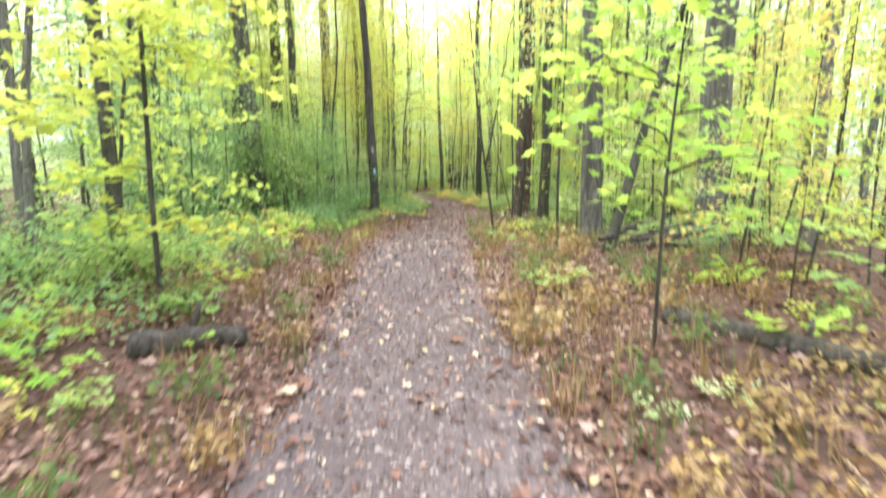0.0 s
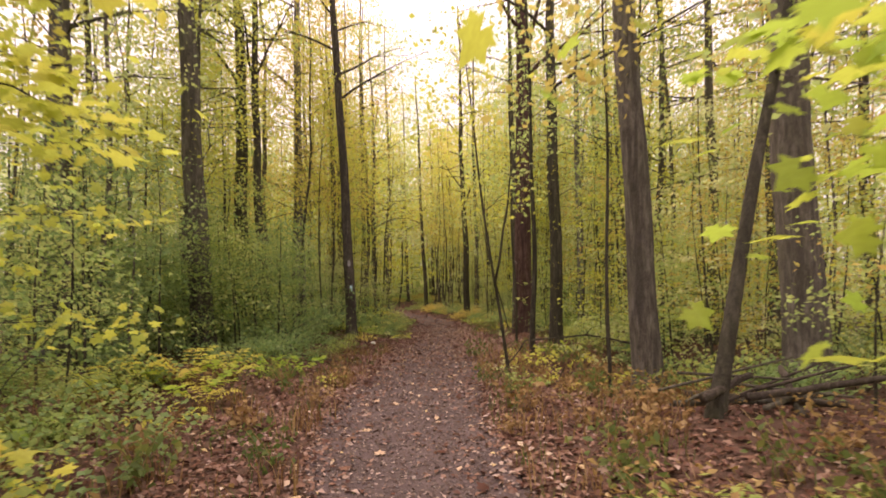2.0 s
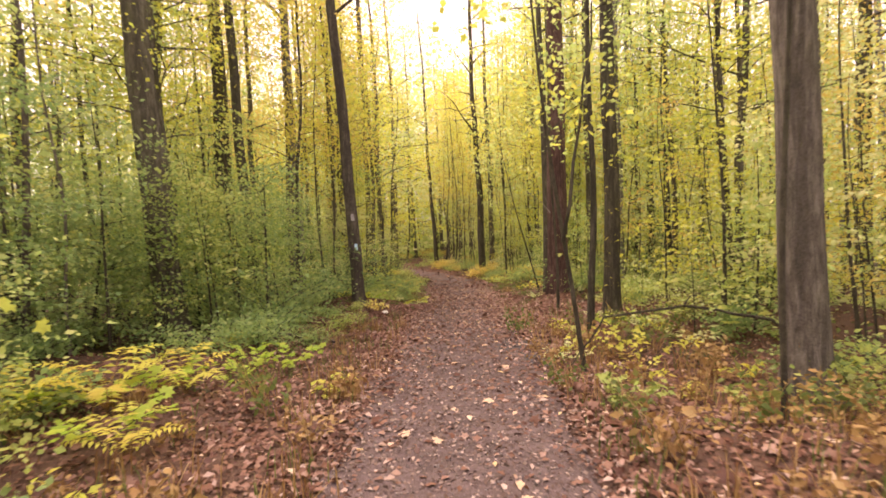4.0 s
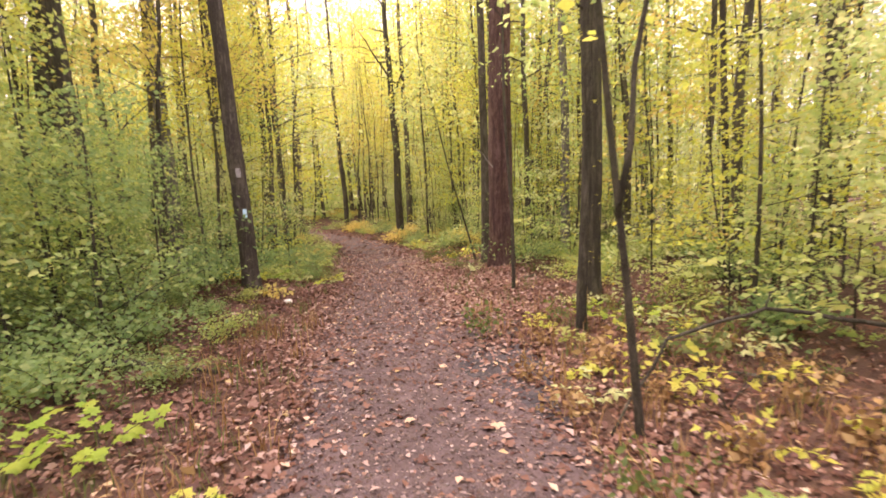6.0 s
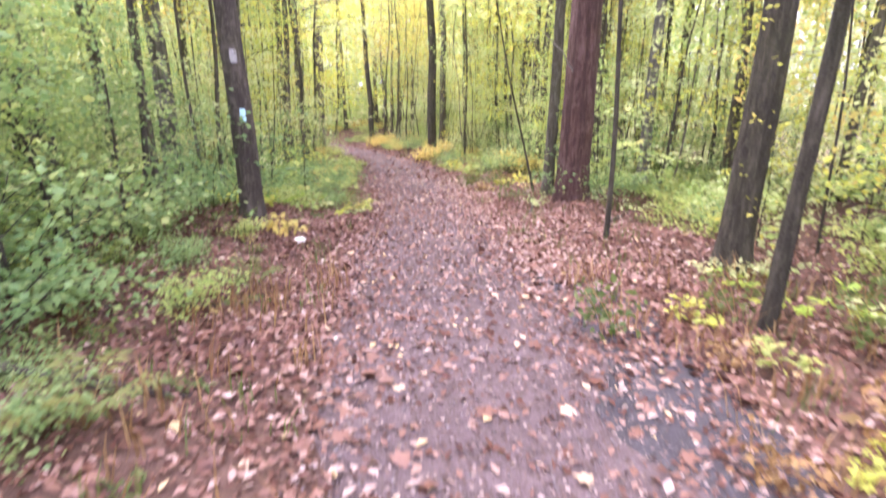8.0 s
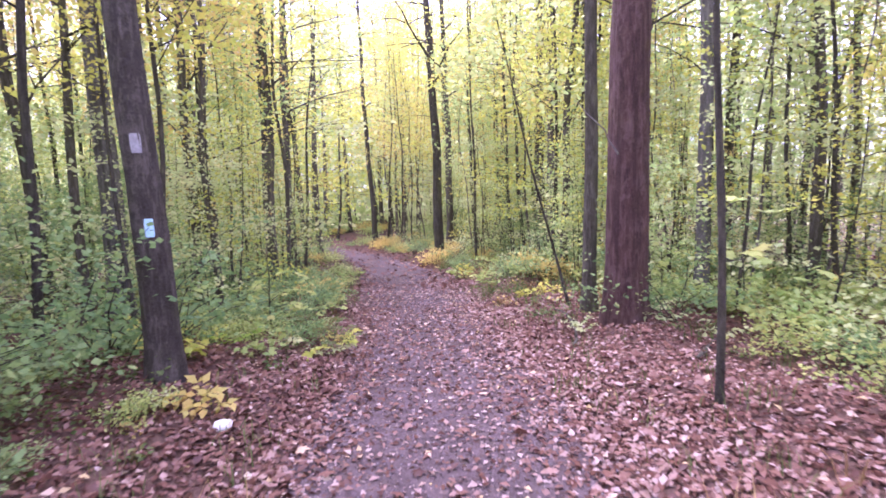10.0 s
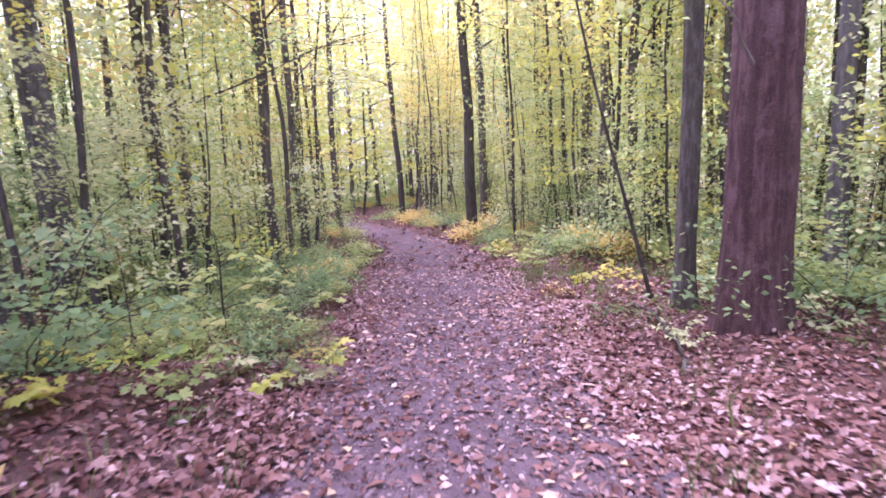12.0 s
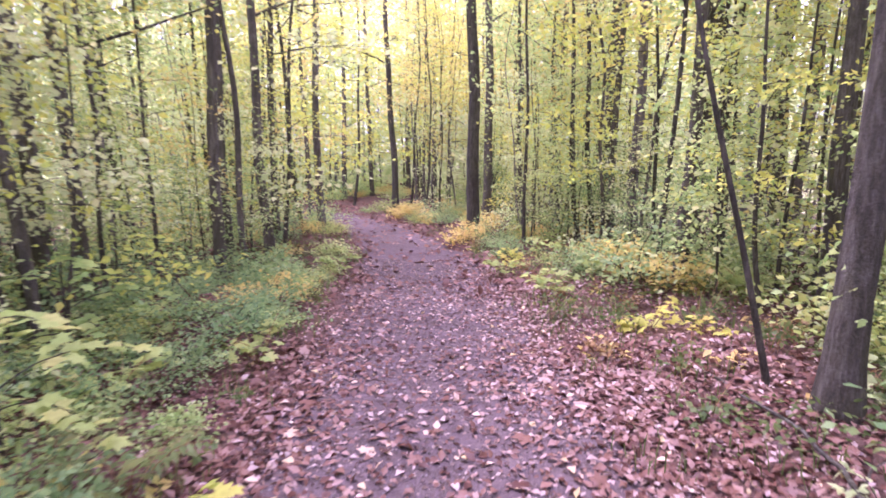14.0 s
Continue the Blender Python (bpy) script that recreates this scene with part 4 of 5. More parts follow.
def blades(seed, count, y0, y1, inner, outer, tall, width, clumps, material, name, label):
    nr = np.random.RandomState(seed)
    cy = nr.uniform(y0, y1, clumps)
    cs = nr.choice((-1.0, 1.0), clumps)
    co = inner + (outer - inner) * nr.uniform(0, 1, clumps) ** 1.5
    k = nr.randint(0, clumps, count)
    x = trail_x(cy[k]) + cs[k] * (trail_half(cy[k]) + co[k]) + nr.normal(0, 0.10, count)
    y = cy[k] + nr.normal(0, 0.10, count)
    h = nr.uniform(0.4, 1.0, count) * tall
    a = nr.uniform(0, 6.28, count)
    bend = nr.uniform(0.15, 0.7, count) * h
    base = np.column_stack((x, y, ground_z(x, y) - 0.01))
    side = np.column_stack((-np.sin(a), np.cos(a), np.zeros(count))) * width
    ahead = np.column_stack((np.cos(a), np.sin(a), np.zeros(count)))
    up = np.array((0, 0, 1.0))
    mid = base + ahead * (bend * 0.3)[:, None] + up * (h * 0.6)[:, None]
    tip = base + ahead * bend[:, None] + up * h[:, None]
    v = np.stack((base - side, base + side, mid - side * 0.8, mid + side * 0.8, tip), 1).reshape(-1, 3)
    f = np.array([(0, 1, 3), (0, 3, 2), (2, 3, 4)])[None] + (np.arange(count) * 5)[:, None, None]
    tagged(link_mesh(name, v, f.reshape(-1, 3), material, smooth=False), label, "grass", kind="stuff")


n = 34000
uy = nrng.uniform(-6, 50, n)
uo = 4.2 + 21 * nrng.uniform(0, 1, n) ** 1.2
ux = trail_x(np.minimum(uy, 34)) + nrng.choice((-1.0, 1.0), n) * uo
keep = (np.sin(ux * 0.9 + 1.7 * np.sin(uy * 0.5)) + np.sin(uy * 0.8 - ux * 0.4) > -0.75) & ((np.abs(ux - trail_x(uy)) > 5.0) | (uy > 22)) & (np.abs(ux - trail_x(uy)) > 2.2)
ux, uy = ux[keep], uy[keep]
uz = ground_z(ux, uy) + nrng.uniform(0, 1, len(ux)) ** 1.4 * (0.25 + 0.5 * np.abs(np.sin(ux * 1.3 + uy)))
tagged(link_mesh("undergrowth", *leaves(nrng, np.column_stack((ux, uy, uz)), nrng.uniform(0.06, 0.13, len(ux)), (OVAL_V, OVAL_F), 0.5), LEAF_HERB, smooth=False),
       "low green undergrowth on the forest floor", "undergrowth", kind="stuff")


def brush(seed, count, side, y0, y1, inner, outer, tall, sizes, material, name, label, gate):
    """Loose leaves of low plants and bushes, in clumps."""
    nr = np.random.RandomState(seed)
    y = nr.uniform(y0, y1, count)
    x = trail_x(np.minimum(y, 36)) + side * (inner + (outer - inner) * nr.uniform(0, 1, count))
    clump = np.sin(x * 1.9 + 1.7 * np.sin(y * 0.9)) + np.sin(y * 1.6 - x * 0.8)
    keep = (clump > gate) & (np.abs(x - trail_x(y)) > trail_half(y) + 0.25)
    x, y, clump = x[keep], y[keep], clump[keep]
    z = ground_z(x, y) + nr.uniform(0.02, 1, len(x)) * tall * (0.35 + 0.33 * np.abs(clump + 0.4))
    tagged(link_mesh(name, *leaves(nr, np.column_stack((x, y, z)), nr.uniform(*sizes, len(x)), (OVAL_V, OVAL_F) if sizes[1] < 0.09 else (FAR_V, FAR_F), 0.45), material, smooth=False),
           label, "undergrowth", kind="stuff")


brush(61, 7000, -1, 13.2, 26, 1.3, 4.6, 0.36, (0.03, 0.07), LEAF_HERB, "low_herbs", "low green herbs beside the trail", 0.0)
brush(62, 5000, -1, 5.0, 12.5, 2.3, 5.0, 0.3, (0.03, 0.07), LEAF_HERB, "low_herbs", "low grey-green herbs in the leaf litter", 0.1)
brush(68, 5000, -1, -5.0, 2.2, 1.8, 5.0, 0.5, (0.045, 0.09), LEAF_SHRUB, "leafy_undergrowth", "leafy green and yellowing plants beside the trail", 0.2)
brush(69, 5000, 1, -5.0, 3.0, 1.15, 4.6, 0.42, (0.04, 0.085), LEAF_RUST, "withered_undergrowth", "withered ochre and tan plants beside the trail", 0.0)
brush(70, 7000, -1, 12, 30, 3.4, 9.5, 1.4, (0.05, 0.11), LEAF_LIME, "pale_brush", "yellow-green brush between the stems", -0.2)
brush(63, 11000, 1, 13.5, 28, 1.5, 5.5, 0.32, (0.03, 0.075), LEAF_HERB, "low_herbs", "low green herbs on the bank", -0.2)
brush(66, 9000, 1, 13.2, 28, 2.7, 9, 1.0, (0.05, 0.11), LEAF_PALE, "pale_brush", "pale green low brush behind the trunks", -0.1)
brush(67, 5000, 1, 5.0, 13.2, 3.6, 9, 0.9, (0.05, 0.11), LEAF_PALE, "pale_brush", "pale yellow-green brush on the slope", 0.1)
brush(64, 26000, 1, 9, 46, 5.5, 22, 2.2, (0.09, 0.17), LEAF_PALE, "far_brush", "pale yellow-green brush between the far stems", -0.5)
brush(65, 22000, -1, 14, 46, 5.0, 20, 2.2, (0.09, 0.17), LEAF_PALE, "far_brush", "pale green brush between the far stems", -0.5)
blades(41, 5000, -8, 28, 0.15, 2.6, 0.24, 0.004, 420, GRASS, "grass", "green and yellowing grass along the trail")
blades(42, 2600, -8, 9, 0.1, 2.4, 0.34, 0.005, 260, DRY, "dry_grass", "dry tan and rust-brown grass along the trail")

# ---- fallen leaves ----
nrng = np.random.RandomState(50)


def litter(count, y0, y1, spread, sizes, material, name, label, shape, on_trail, lift=0.012, right=0.5):
    y = nrng.uniform(y0, y1, count)
    side = np.where(nrng.uniform(0, 1, count) < right, 1.0, -1.0)
    off = np.abs(nrng.normal(0, spread, count))
    keep = (off > trail_half(y)) | (nrng.uniform(0, 1, count) < on_trail * np.interp(y, (-8, 2, 5, 9, 13), (0.6, 0.7, 1.0, 1.3, 1.8)) * (0.3 + 1.2 * (off / trail_half(y)) ** 3))
    x = trail_x(y) + side * off
    x, y = x[keep], y[keep]
    z = ground_z(x, y) + lift + nrng.uniform(0, 0.018, len(x))
    lv, lf = leaves(nrng, np.column_stack((x, y, z)), nrng.uniform(*sizes, len(x)), shape, 0.34, curl=0.3)
    tagged(link_mesh(name, lv, lf, material, smooth=False), label, "fallen leaves", kind="stuff")


litter(90000, -9, 20, 3.2, (0.03, 0.07), LEAF_BROWN, "leaf_litter", "brown and tan fallen leaves on the ground", (OVAL_V, OVAL_F), 0.55)
litter(30000, 6.5, 16, 2.3, (0.04, 0.09), LEAF_BROWN, "thick_leaf_litter", "thick layer of reddish-brown fallen leaves beside the trail", (OVAL_V, OVAL_F), 0.25)
litter(14000, -6, 6.5, 2.6, (0.04, 0.085), LEAF_BROWN, "loose_leaf_litter", "loose rust-brown fallen leaves beside the trail", (OVAL_V, OVAL_F), 0.2)
litter(8000, -9, 16, 2.6, (0.05, 0.10), LEAF_BROWN, "maple_leaf_litter", "curled brown maple leaves on the ground", (MAPLE_V, MAPLE_F), 0.5)
litter(2600, -9, 18, 2.6, (0.04, 0.09), LEAF_FALLEN_YELLOW, "yellow_leaf_litter", "scattered pale yellow fallen leaves", (OVAL_V, OVAL_F), 0.9)
litter(6500, -3, 22, 1.15, (0.04, 0.085), LEAF_TAN, "tan_leaf_litter", "pale tan curled fallen leaves on and beside the trail", (OVAL_V, OVAL_F), 0.75)
litter(8000, 8, 19, 2.0, (0.04, 0.08), LEAF_TAN, "pink_leaf_litter", "pinkish tan fallen leaves heaped beside the trail", (OVAL_V, OVAL_F), 0.35, right=0.88)
litter(20000, 18, 44, 7, (0.10, 0.18), LEAF_BROWN, "far_leaf_litter", "brown fallen leaves on the forest floor", (FAR_V, FAR_F), 0.5)

# ---- single boughs ----
for k, (z, end, count, width) in enumerate(((1.9, (1.52, -3.27, 2.15), 26, 0.5), (1.5, (2.1, -2.6, 1.95), 26, 0.5), 
                                            (1.1, (2.6, -2.3, 1.2), 24, 0.5), (1.7, (3.4, -2.9, 1.8), 30, 0.6), (2.5, (2.9, -2.5, 2.9), 30, 0.6),
                                            (1.3, (3.3, -3.9, 1.5), 24, 0.6), (1.5, (2.9, -1.9, 1.5), 34, 0.7), (2.1, (3.6, -2.2, 2.3), 36, 0.7), (1.9, (2.0, -2.0, 2.5), 30, 0.6), (1.0, (3.6, -2.6, 1.0), 30, 0.6))):
    add_limb(maple, maple_pts, z, end, 0.009, BARK_DARK, LEAF_MAPLE, count, width, 0.10, (MAPLE_V, MAPLE_F), 500 + k, sag=0.05)
for k, (z, end, count, width) in enumerate(((2.3, (-0.67, -2.1, 2.2), 90, 0.5), (2.9, (-0.8, -2.4, 2.9), 90, 0.5), (2.5, (-1.0, -3.5, 2.6), 70, 0.5),
                                            (2.3, (-2.3, -2.2, 2.4), 90, 0.6), (3.2, (-1.2, -2.0, 3.4), 90, 0.6), (1.9, (-2.4, -3.2, 1.9), 80, 0.5),
                                            (0.9, (-2.1, -2.7, 0.95), 70, 0.5), (0.8, (-1.2, -2.3, 0.85), 60, 0.4), (1.3, (-2.6, -2.5, 1.35), 80, 0.5))):
    add_limb(yellow_sap, yellow_pts, z, end, 0.009, BARK_DARK, LEAF_YELLOW, count, width, 0.11, (MAPLE_V, MAPLE_F), 520 + k, sag=0.04)
add_limb(fork_sap, fork_pts, 1.45, (1.75, 4.3, 4.6), 0.022, BARK_DARK, seed=540, name="second_stem")
add_limb(forked, forked_pts, 2.7, (-2.6, 17.8, 2.75), 0.03, BARK_DARK, LEAF_GOLD, 60, 0.4, 0.09, seed=541, sag=-0.05)
for k in range(26):
    a, z = 2.4 * k, 0.35 + 0.17 * k
    p = leafy.location + at_height(leafy_pts, z)
    add_limb(leafy, leafy_pts, z, (p.x + 0.36 * math.cos(a), p.y + 0.36 * math.sin(a), p.z + 0.08), 0.005, BARK_DARK, LEAF_YELLOW, 12, 0.24, 0.07, seed=560 + k, name="shoot")
for k in range(6):
    a, z = -2.6 + 0.55 * k, 0.15 + 0.09 * k
    add_limb(red_tree, red_pts, z, (2.34 + 0.6 * math.cos(a), 13.25 + 0.6 * math.sin(a), gz(2.34, 13.25) + z + 0.15), 0.005, BARK_DARK, LEAF_LIME, 9, 0.2, 0.065, seed=580 + k, name="shoot")
add_limb(thin_tree, thin_pts, 1.1, (2.25, 9.55, 0.62), 0.006, BARK_DARK, LEAF_GREEN, 9, 0.25, 0.13, (MAPLE_V, MAPLE_F), 545, sag=0.05)
add_limb(thin_tree, thin_pts, 1.5, (2.5, 10.5, 1.0), 0.006, BARK_DARK, LEAF_LIME, 12, 0.3, 0.10, (MAPLE_V, MAPLE_F), 546, sag=0.05)
add_limb(red_tree, red_pts, 1.95, (1.5, 12.5, 2.15), 0.017, TWIG, seed=542, name="dead_twig", sag=0.12)


# ---- paint marks on the blazed tree ----
def paint_mark(root, pts, z, heading, wide, tall, radius, material, label):
    """A thin coat of paint that follows the round of the trunk."""
    verts, faces = [], []
    rows_, cols = 7, 7
    for i in range(rows_):
        h = z + (i / (rows_ - 1) - 0.5) * tall
        c = at_height(pts, h)
        trim = 1 - 0.25 * abs(i / (rows_ - 1) - 0.5) ** 3 * 8 * 0.5
        for k in range(cols):
            a = radians(heading) + (k / (cols - 1) - 0.5) * wide / radius * trim
            verts.append((c.x + math.cos(a) * radius, c.y + math.sin(a) * radius, h))
    for i in range(rows_ - 1):
        for k in range(cols - 1):
            a = i * cols + k
            faces.append((a, a + 1, a + cols + 1, a + cols))
    link_mesh("trail_blaze", verts, faces, material, root, label)


paint_mark(blazed, blazed_pts, 1.32, -63, 0.072, 0.155, 0.1487, BLUE_PAINT, "pale blue painted trail blaze")
paint_mark(blazed, blazed_pts, 2.02, -69, 0.085, 0.16, 0.1438, GREY_PAINT, "weathered grey painted patch")


# ---- fallen wood and single plants ----
def fallen(name, label, a, b, r, material, seed, sides=12, n=10, category="log", group=""):
    """A log or branch lying on the ground, with an uneven bark and sawn or broken ends."""
    rng = random.Random(seed)
    a, b = Vector(a), Vector(b)
    root = new(name)
    root.location = (a + b) / 2
    line = [a.lerp(b, i / n) - root.location + Vector((rng.gauss(0, r * 0.12), rng.gauss(0, r * 0.12), rng.gauss(0, r * 0.10))) for i in range(n + 1)]
    radii = [r * (1 - 0.25 * i / n) * rng.uniform(0.92, 1.06) for i in range(n + 1)]
    link_mesh("bark", *tube(line, radii, sides, 0.06, seed), material, root)
    stub = line[n // 2]
    link_mesh("broken_stub", *tube([stub, stub + Vector((0.3, 0.2, 1.0)) * r * 1.5, stub + Vector((0.4, 0.35, 1.4)) * r * 1.6], [r * 0.3, r * 0.22, r * 0.12], 6), material, root)
    return tagged(root, label, category, group)


def on_ground(x, y, r):
    return (x, y, gz(x, y) + r * 0.75)


fallen("log", "short thick rotting log lying in the leaf litter", on_ground(-1.25, -3.72, 0.08), on_ground(-0.58, -3.28, 0.1), 0.115, ROTTEN, 1)
fallen("log", "dark rotting log half buried in leaves", on_ground(2.9, -2.55, 0.08), on_ground(4.3, -4.4, 0.08), 0.095, ROTTEN, 2)
heap = random.Random(9)
for k in range(15):
    a = heap.uniform(-1.3, 1.5)
    cx, cy, ln = 3.65 + heap.gauss(0, 0.33), 0.95 + heap.gauss(0, 0.28), heap.uniform(0.6, 1.6)
    z = gz(cx, cy) + 0.07 + 0.05 * (k % 5)
    fallen("dead_branch", "grey dead branch in a heap beside the trunk", (cx - math.cos(a) * ln / 2, cy - math.sin(a) * ln / 2, z - 0.04),
           (cx + math.cos(a) * ln / 2, cy + math.sin(a) * ln / 2, z + heap.uniform(-0.02, 0.3)), heap.uniform(0.014, 0.05), (BARK, ROTTEN)[k % 2], 60 + k, 8, 8, "branch", "heap of dead branches")
for k, (x, y, a, ln) in enumerate(((-2.6, 7.6, 0.3, 1.4), (2.5, 5.4, -0.4, 1.6), (-3.2, 12.6, 0.1, 1.8), (2.9, 12.0, 0.9, 1.3), (3.3, 16.6, -0.6, 1.5), (-2.9, 3.1, -0.2, 1.2))):
    fallen("dead_branch", "thin dead branch lying on the forest floor", on_ground(x - math.cos(a) * ln / 2, y - math.sin(a) * ln / 2, 0.03),
           on_ground(x + math.cos(a) * ln / 2, y + math.sin(a) * ln / 2, 0.03), 0.028, BARK, 80 + k, 7, 8, "branch", "branches on the forest floor")


def sprig(k):
    """A young woody plant: arched twigs that carry leaves one by one, held level or drooping."""
    rng, nr = random.Random(820 + k), np.random.RandomState(820 + k)
    root = new("seedling")
    root.location = (70 + k, 64, gz(70 + k, 64))
    lobed = k in (0, 1, 3)
    h = (0.55, 0.28, 0.5, 1.15, 0.42, 0.3)[k]
    stems, c, heads = [], [], []
    for i in range((4, 2, 5, 6, 5, 4)[k]):
        base = (0, 0, -0.04) if k != 3 else (0, 0, 0.25 * h + 0.1 * i)
        line = limb_line(rng, base, h * rng.uniform(0.8, 1.15) * (0.6 if k == 3 else 1), 6.283 * (i + rng.random() * 0.6) / 4, 1.15 if k != 3 else 0.5, 7, 1.25)
        stems.append(tube(line, [0.0045 - 0.0004 * j for j in range(8)], 5))
        for j in range(3 if k != 3 else 2, 8):
            for side in (-1, 1):
                d = line[min(j + 1, 7)] - line[j - 1]
                heads.append(math.atan2(d.y, d.x) - math.pi / 2 + side * rng.uniform(0.5, 1.1))
                c.append(tuple(line[j] + Vector((rng.gauss(0, 0.012), rng.gauss(0, 0.012), rng.gauss(0, 0.012)))))
    if k == 3:
        stems.append(tube([(0, 0, -0.05), (0.01, 0.0, h * 0.4), (0.0, 0.02, h * 0.75), (0.03, 0.02, h)], [0.010, 0.008, 0.006, 0.003], 6))
    for stem in stems:
        link_mesh("twig", *stem, BARK_DARK, root)
    size = (0.095, 0.10, 0.085, 0.105, 0.10, 0.12)[k]
    lv, lf = leaves(nr, np.array(c), nr.uniform(0.65, 1.15, len(c)) * size, (MAPLE_V, MAPLE_F) if lobed else (OVAL_V, OVAL_F), 0.28 if lobed else 0.42, np.array(heads))
    tagged(link_mesh("foliage", lv, lf, (LEAF_MAPLE, LEAF_YELLOW, LEAF_YELLOW, LEAF_GREEN, LEAF_PALE, LEAF_GOLD)[k], root, smooth=False), kind="stuff")
    return tagged(root, ("young maple with level yellow-green lobed leaves", "tiny yellow maple seedling in the litter", "arching young plant with pale yellow oval leaves",
                         "waist-high green maple sapling with level leaves", "young plant with pale green oval leaves", "seedling with drooping golden leaves beside a trunk")[k],
                  "seedling", "young plants beside the trail")


SPRIGS = variants(6, sprig)
for k, x, y, size in ((0, -2.05, 4.4, 1.0), (0, -2.45, 4.15, 1.0), (0, -2.3, 3.55, 0.75), (1, -1.17, 3.54, 0.8), (1, -1.3, 3.1, 0.8), (2, 1.75, 4.7, 1.1), (2, 2.2, 4.5, 1.2), 
                       (4, 1.3, 4.75, 0.9), (2, 1.9, 3.75, 0.8), (1, 2.1, 3.3, 0.8),  (2, 2.15, 5.5, 1.0), (4, 3.1, 5.6, 1.2), (4, 2.7, 6.6, 1.1),
                      (0, -3.0, 2.3, 1.1), (0, -2.6, 2.8, 0.9), (2, -3.4, 1.6, 1.2), (0, -2.4, 1.7, 1.0), (2, -2.1, 0.6, 0.9), (0, -2.9, -0.3, 1.0), (2, -2.0, -1.2, 0.9),
                      (5, -2.2, 10.35, 0.95), (5, -2.05, 10.2, 0.8), (4, -2.5, 10.2, 0.6), (3, -2.45, 13.4, 1.0), (3, -3.1, 13.0, 0.9), (3, -3.4, 15.2, 1.1), (1, -1.5, 13.05, 1.1), (5, -1.62, 13.15, 0.7),
                      (4, -1.55, 12.4, 0.7), (1, -1.75, 12.3, 0.9), (4, -2.05, 12.7, 0.9), (5, -2.15, 13.2, 0.8), (0, -2.6, 12.2, 0.7), (4, -3.2, 14.2, 1.1), (2, -3.35, 12.0, 1.2), (2, -3.0, 12.4, 1.0),
                      (4, 1.72, 13.25, 0.7), (4, 1.7, 12.95, 0.6), (4, 2.75, 12.9, 0.8), (4, 2.95, 13.6, 1.1), (4, 2.5, 14.3, 1.0), (3, 3.4, 14.4, 1.0), (3, 4.0, 13.2, 1.0), (4, 3.2, 12.3, 0.9),
                      (4, 2.5, 8.4, 0.9), (4, 3.05, 8.45, 1.0), (0, 2.45, 8.15, 0.6), (3, 3.6, 9.6, 0.9), (0, 2.75, 6.9, 0.9), (0, 2.4, 7.3, 0.8), (3, 4.4, 7.6, 1.1), (3, 4.9, 9.6, 1.2),
                      (3, 3.4, 6.3, 1.0), (3, 4.3, 5.7, 1.15),
                      (0, -1.35, -4.4, 0.9), (0, -1.8, -4.0, 1.0), (2, -1.1, -4.7, 0.6), (0, -0.95, -3.55, 0.5), (0, -2.3, -3.4, 1.1), (3, -2.6, -2.0, 1.0), (4, 2.35, -4.3, 0.5), (4, 2.8, -4.2, 0.6),
                      (0, 3.6, -3.2, 0.9), (3, 4.1, -2.2, 1.0), (3, 4.4, -0.6, 1.1), (0, 3.9, -1.4, 1.0)):
    ob = copy_thing(SPRIGS[k], pose(x, y, gz(x, y), 0, 0, (x * 77 + y * 31) % 360))
    ob.scale = (size, size, size)


def arched(label, points, r, material, seed):
    """A bare bowed branch whose ends lie on the ground."""
    rng = random.Random(seed)
    root = new("dead_branch")
    root.location = points[0]
    line = []
    for a, b in zip(points, points[1:]):
        for i in range(5):
            line.append(Vector(a).lerp(Vector(b), i / 5) - root.location + Vector((rng.gauss(0, 0.012), rng.gauss(0, 0.012), rng.gauss(0, 0.008))))
    line.append(Vector(points[-1]) - root.location)
    n = len(line) - 1
    link_mesh("bark", *tube(line, [r * (1 - 0.6 * i / n) for i in range(n + 1)], 7, 0.05, seed), material, root)
    fork = line[n // 2]
    link_mesh("side_twig", *tube([fork, fork + Vector((0.1, 0.08, 0.1)), fork + Vector((0.26, 0.12, 0.14))], [r * 0.45, r * 0.3, r * 0.12], 5), material, root)
    return tagged(root, label, "branch")


arched("bare dark branch bowed over the leaf litter", [(4.5, 4.5, gz(4.5, 4.5)), (3.7, 4.75, 0.14), (2.7, 4.85, 0.33), (1.65, 4.35, 0.30), (1.2, 4.2, gz(1.2, 4.2))], 0.022, BARK_DARK, 5)
arched("thin fallen branch along the edge of the trail", [(1.35, 12.1, gz(1.35, 12.1)), (1.6, 12.9, gz(1.6, 12.9) + 0.05), (1.75, 13.9, gz(1.75, 13.9) + 0.08), (1.7, 15.0, gz(1.7, 15.0) + 0.01)], 0.02, BARK, 6)
arched("dark rotting branch across the leaf litter", [(-4.6, 6.3, gz(-4.6, 6.3)), (-3.6, 6.5, gz(-3.6, 6.5) + 0.12), (-2.6, 6.3, gz(-2.6, 6.3) + 0.10), (-1.75, 6.25, gz(-1.75, 6.25))], 0.045, ROTTEN, 7)


def stone(x, y, r, label):
    rng = np.random.RandomState(4)
    bm = bmesh.new()
    bmesh.ops.create_icosphere(bm, subdivisions=3, radius=r)
    for v in bm.verts:
        v.co *= 1 + 0.18 * noise.noise(v.co * (2.2 / r)) + 0.06 * noise.noise(v.co * (6 / r))
        v.co.z *= 0.6
    me = bpy.data.meshes.new("stone")
    bm.to_mesh(me)
    bm.free()
    me.materials.append(PALE_STONE)
    for p in me.polygons:
        p.use_smooth = True
    ob = new("stone", me)
    ob.location = (x, y, gz(x, y) + r * 0.35)
    tagged(ob, label, "stone")


stone(-1.9, 10.0, 0.07, "pale rounded stone at the trail's edge")

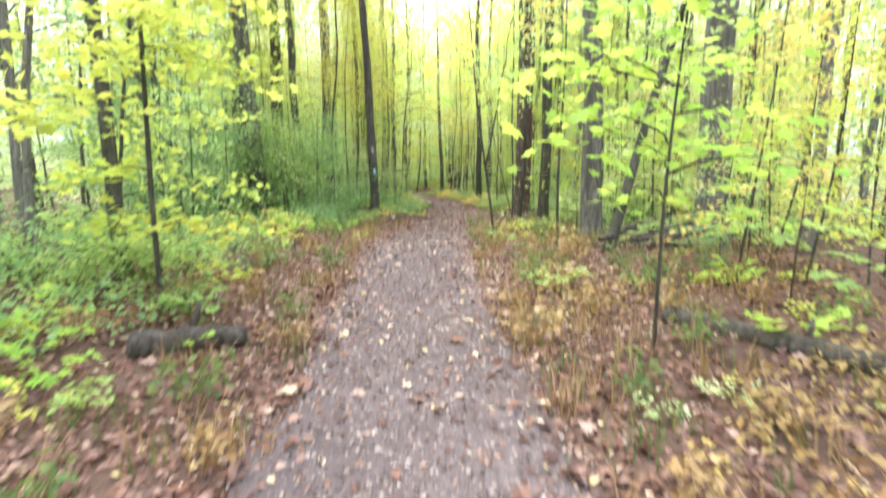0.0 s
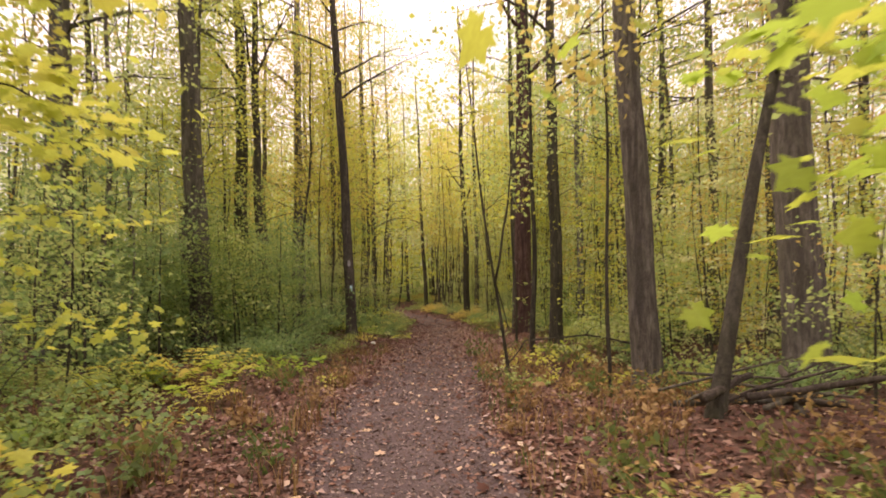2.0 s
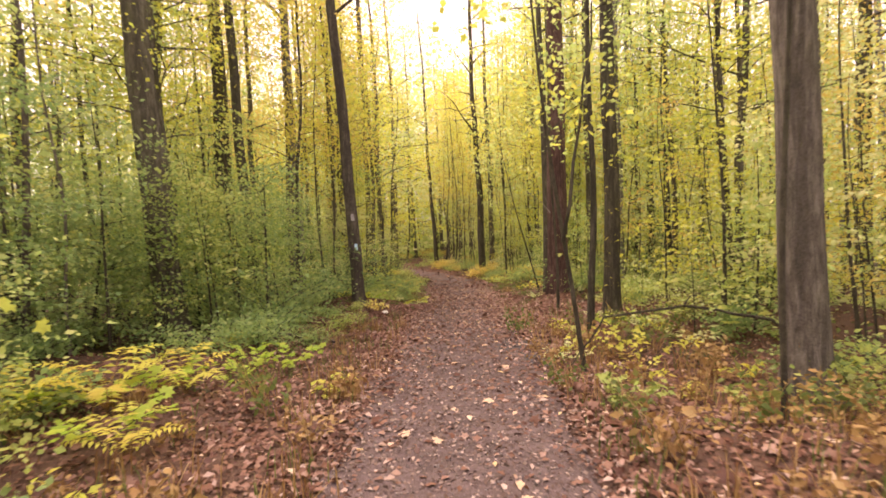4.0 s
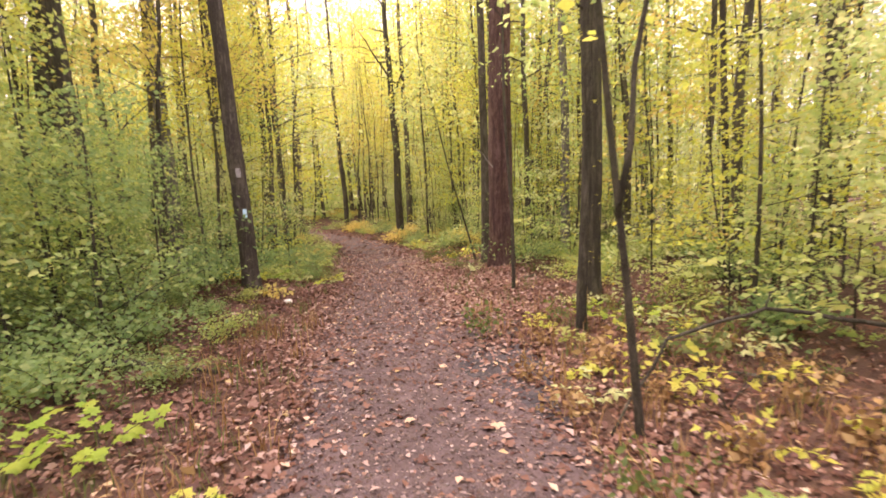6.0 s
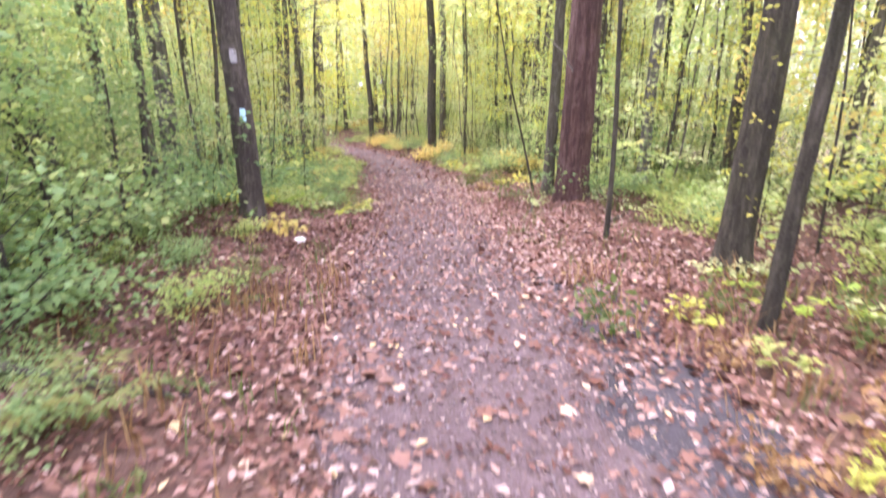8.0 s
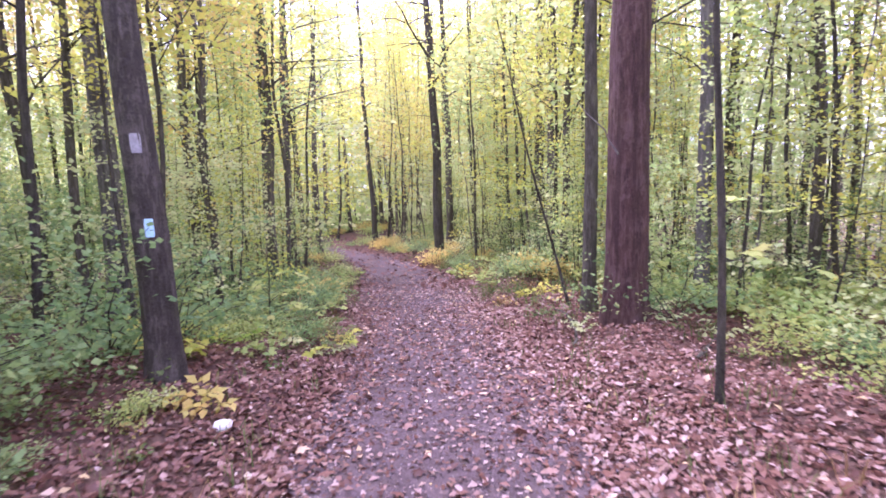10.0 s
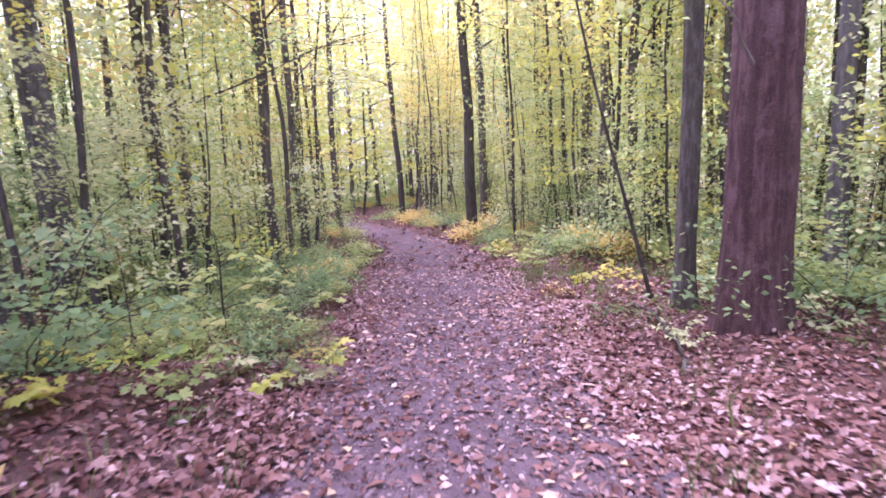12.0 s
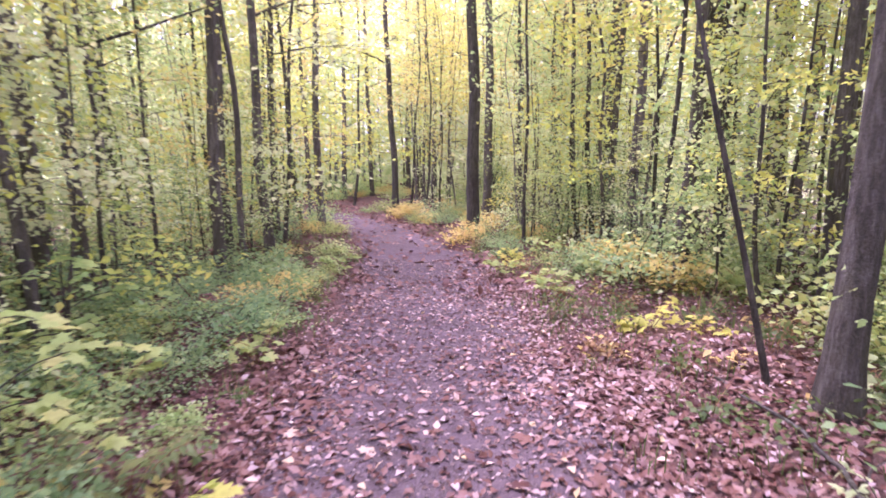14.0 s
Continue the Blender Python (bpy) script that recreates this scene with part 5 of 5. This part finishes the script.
# crumbled leaves and grit on the trail
n = 42000
y = -8 + 30 * nrng.uniform(0, 1, n) ** 1.15
x = trail_x(y) + nrng.uniform(-1.15, 1.15, n) * trail_half(y)
lv, lf = leaves(nrng, np.column_stack((x, y, ground_z(x, y) + 0.016)), nrng.uniform(0.012, 0.042, n), (FAR_V, FAR_F), 0.35)
tagged(link_mesh("leaf_crumbs", lv, lf, LEAF_CRUMB, smooth=False), "crumbled brown leaf bits trodden into the trail", "leaf debris", kind="stuff")


# grit and small stones trodden into the trail
n = 14000
y = -8 + 30 * nrng.uniform(0, 1, n) ** 1.15
x = trail_x(y) + nrng.uniform(-1.05, 1.05, n) * trail_half(y)
PEBBLE_V = np.array([(0.5, 0, 0), (0, 0.4, 0.05), (-0.5, 0.05, 0), (0, -0.45, 0), (0.05, 0, 0.32), (0, 0, -0.3)])
PEBBLE_F = np.array([(0, 1, 4), (1, 2, 4), (2, 3, 4), (3, 0, 4), (1, 0, 5), (2, 1, 5), (3, 2, 5), (0, 3, 5)])
lv, lf = leaves(nrng, np.column_stack((x, y, ground_z(x, y) + 0.014)), nrng.uniform(0.008, 0.032, n) * nrng.uniform(0.6, 1.2, n), (PEBBLE_V, PEBBLE_F), 0.3)
tagged(link_mesh("gravel", lv, lf, GRIT, smooth=True), "grey grit and small stones trodden into the trail", "gravel", kind="stuff")


# single large leaves on the trail
def big_leaf(k):
    nr = np.random.RandomState(600 + k)
    v, f = leaves(nr, np.zeros((1, 3)), [(0.10, 0.12, 0.085, 0.095)[k]], ((OVAL_V, OVAL_F), (MAPLE_V, MAPLE_F))[k % 2], 0.12)
    me = link_mesh("fallen_leaf", v, f, (LEAF_BROWN, LEAF_BROWN, LEAF_FALLEN_YELLOW, LEAF_FALLEN_YELLOW)[k], smooth=False)
    return tagged(me, ("curled tan fallen leaf on the trail", "brown fallen maple leaf on the trail", "pale yellow fallen leaf on the trail", "yellow fallen maple leaf on the trail")[k],
                  "leaf", "large leaves on the trail")


rng = random.Random(77)
big = [big_leaf(k) for k in range(4)]
for k, ob in enumerate(big):
    ob.location = (0.3 * k - 0.4, 5.0 + k, gz(0.3 * k - 0.4, 5.0 + k) + 0.03)
for i in range(130):
    y = rng.uniform(-5, 15)
    x = float(trail_x(y)) + rng.uniform(-1.1, 1.1) * float(trail_half(y))
    ob = copy_thing(big[rng.choice((0, 0, 1, 1, 2, 3))], pose(x, y, gz(x, y) + 0.028, rng.uniform(-12, 12), rng.uniform(-12, 12), rng.uniform(0, 360)))
    k = rng.uniform(0.7, 1.15)
    ob.scale = (k, k, k)


# ---- ferns ----
def fern(label, material, spots):
    """Fronds that arch from one crown, each with paired leaflets that shorten towards the tip."""
    nr = np.random.RandomState(900)
    places, heads, sizes = [], [], []
    line = [(0, 0.5 * f, 0.34 * math.sin(2.0 * f)) for f in np.linspace(0, 1, 12)]
    for i, (a, b, c) in enumerate(line[2:]):
        for side in (-1, 1):
            places.append((a, b, c))
            heads.append(-side * radians(72))
            sizes.append(0.13 * math.sin(math.pi * (0.2 + 0.75 * i / 10)) + 0.015)
    lv, lf = leaves(nr, np.array(places), sizes, (np.array(OVAL_V) * (0.55, 1, 1), OVAL_F), 0.10, np.array(heads))
    sv, sf = tube(line[::2] + [line[-1]], [0.004, 0.0035, 0.003, 0.0025, 0.002, 0.0015, 0.001], 4)
    first = None
    for x, y, size in spots:
        if first is None:
            first = new("fern")
            first.location = (x, y, gz(x, y))
            tagged(first, label, "fern", "ferns beside the trail")
            for k in range(7):
                stem = link_mesh("frond", sv, sf, DRY, first)
                stem.rotation_euler = (radians((8, -6, 12, 0, -10, 5, 15)[k]), 0, k * 0.9 + 0.2)
                blade = link_mesh("frond_blade", lv, lf, material, stem, smooth=False)
                blade["kind"] = "stuff"
            first.scale = (size, size, size)
        else:
            ob = copy_thing(first, pose(x, y, gz(x, y), 0, 0, (x * 133) % 360))
            ob.scale = (size, size, size)


fern("yellowing fern with arching fronds in the litter", LEAF_YELLOW, ((-2.9, 2.4, 1.1), (-2.5, 2.9, 0.9), (-3.4, 1.9, 1.1), (-2.2, 1.6, 0.7)))
fern("green fern with arching fronds beside the trail", LEAF_HERB, ((-1.42, 12.5, 0.7), (-1.8, 13.3, 0.8), (-2.1, 5.9, 0.7), (-3.6, 0.6, 1.0), (-2.0, 8.3, 0.6), (2.4, 5.6, 0.7)))
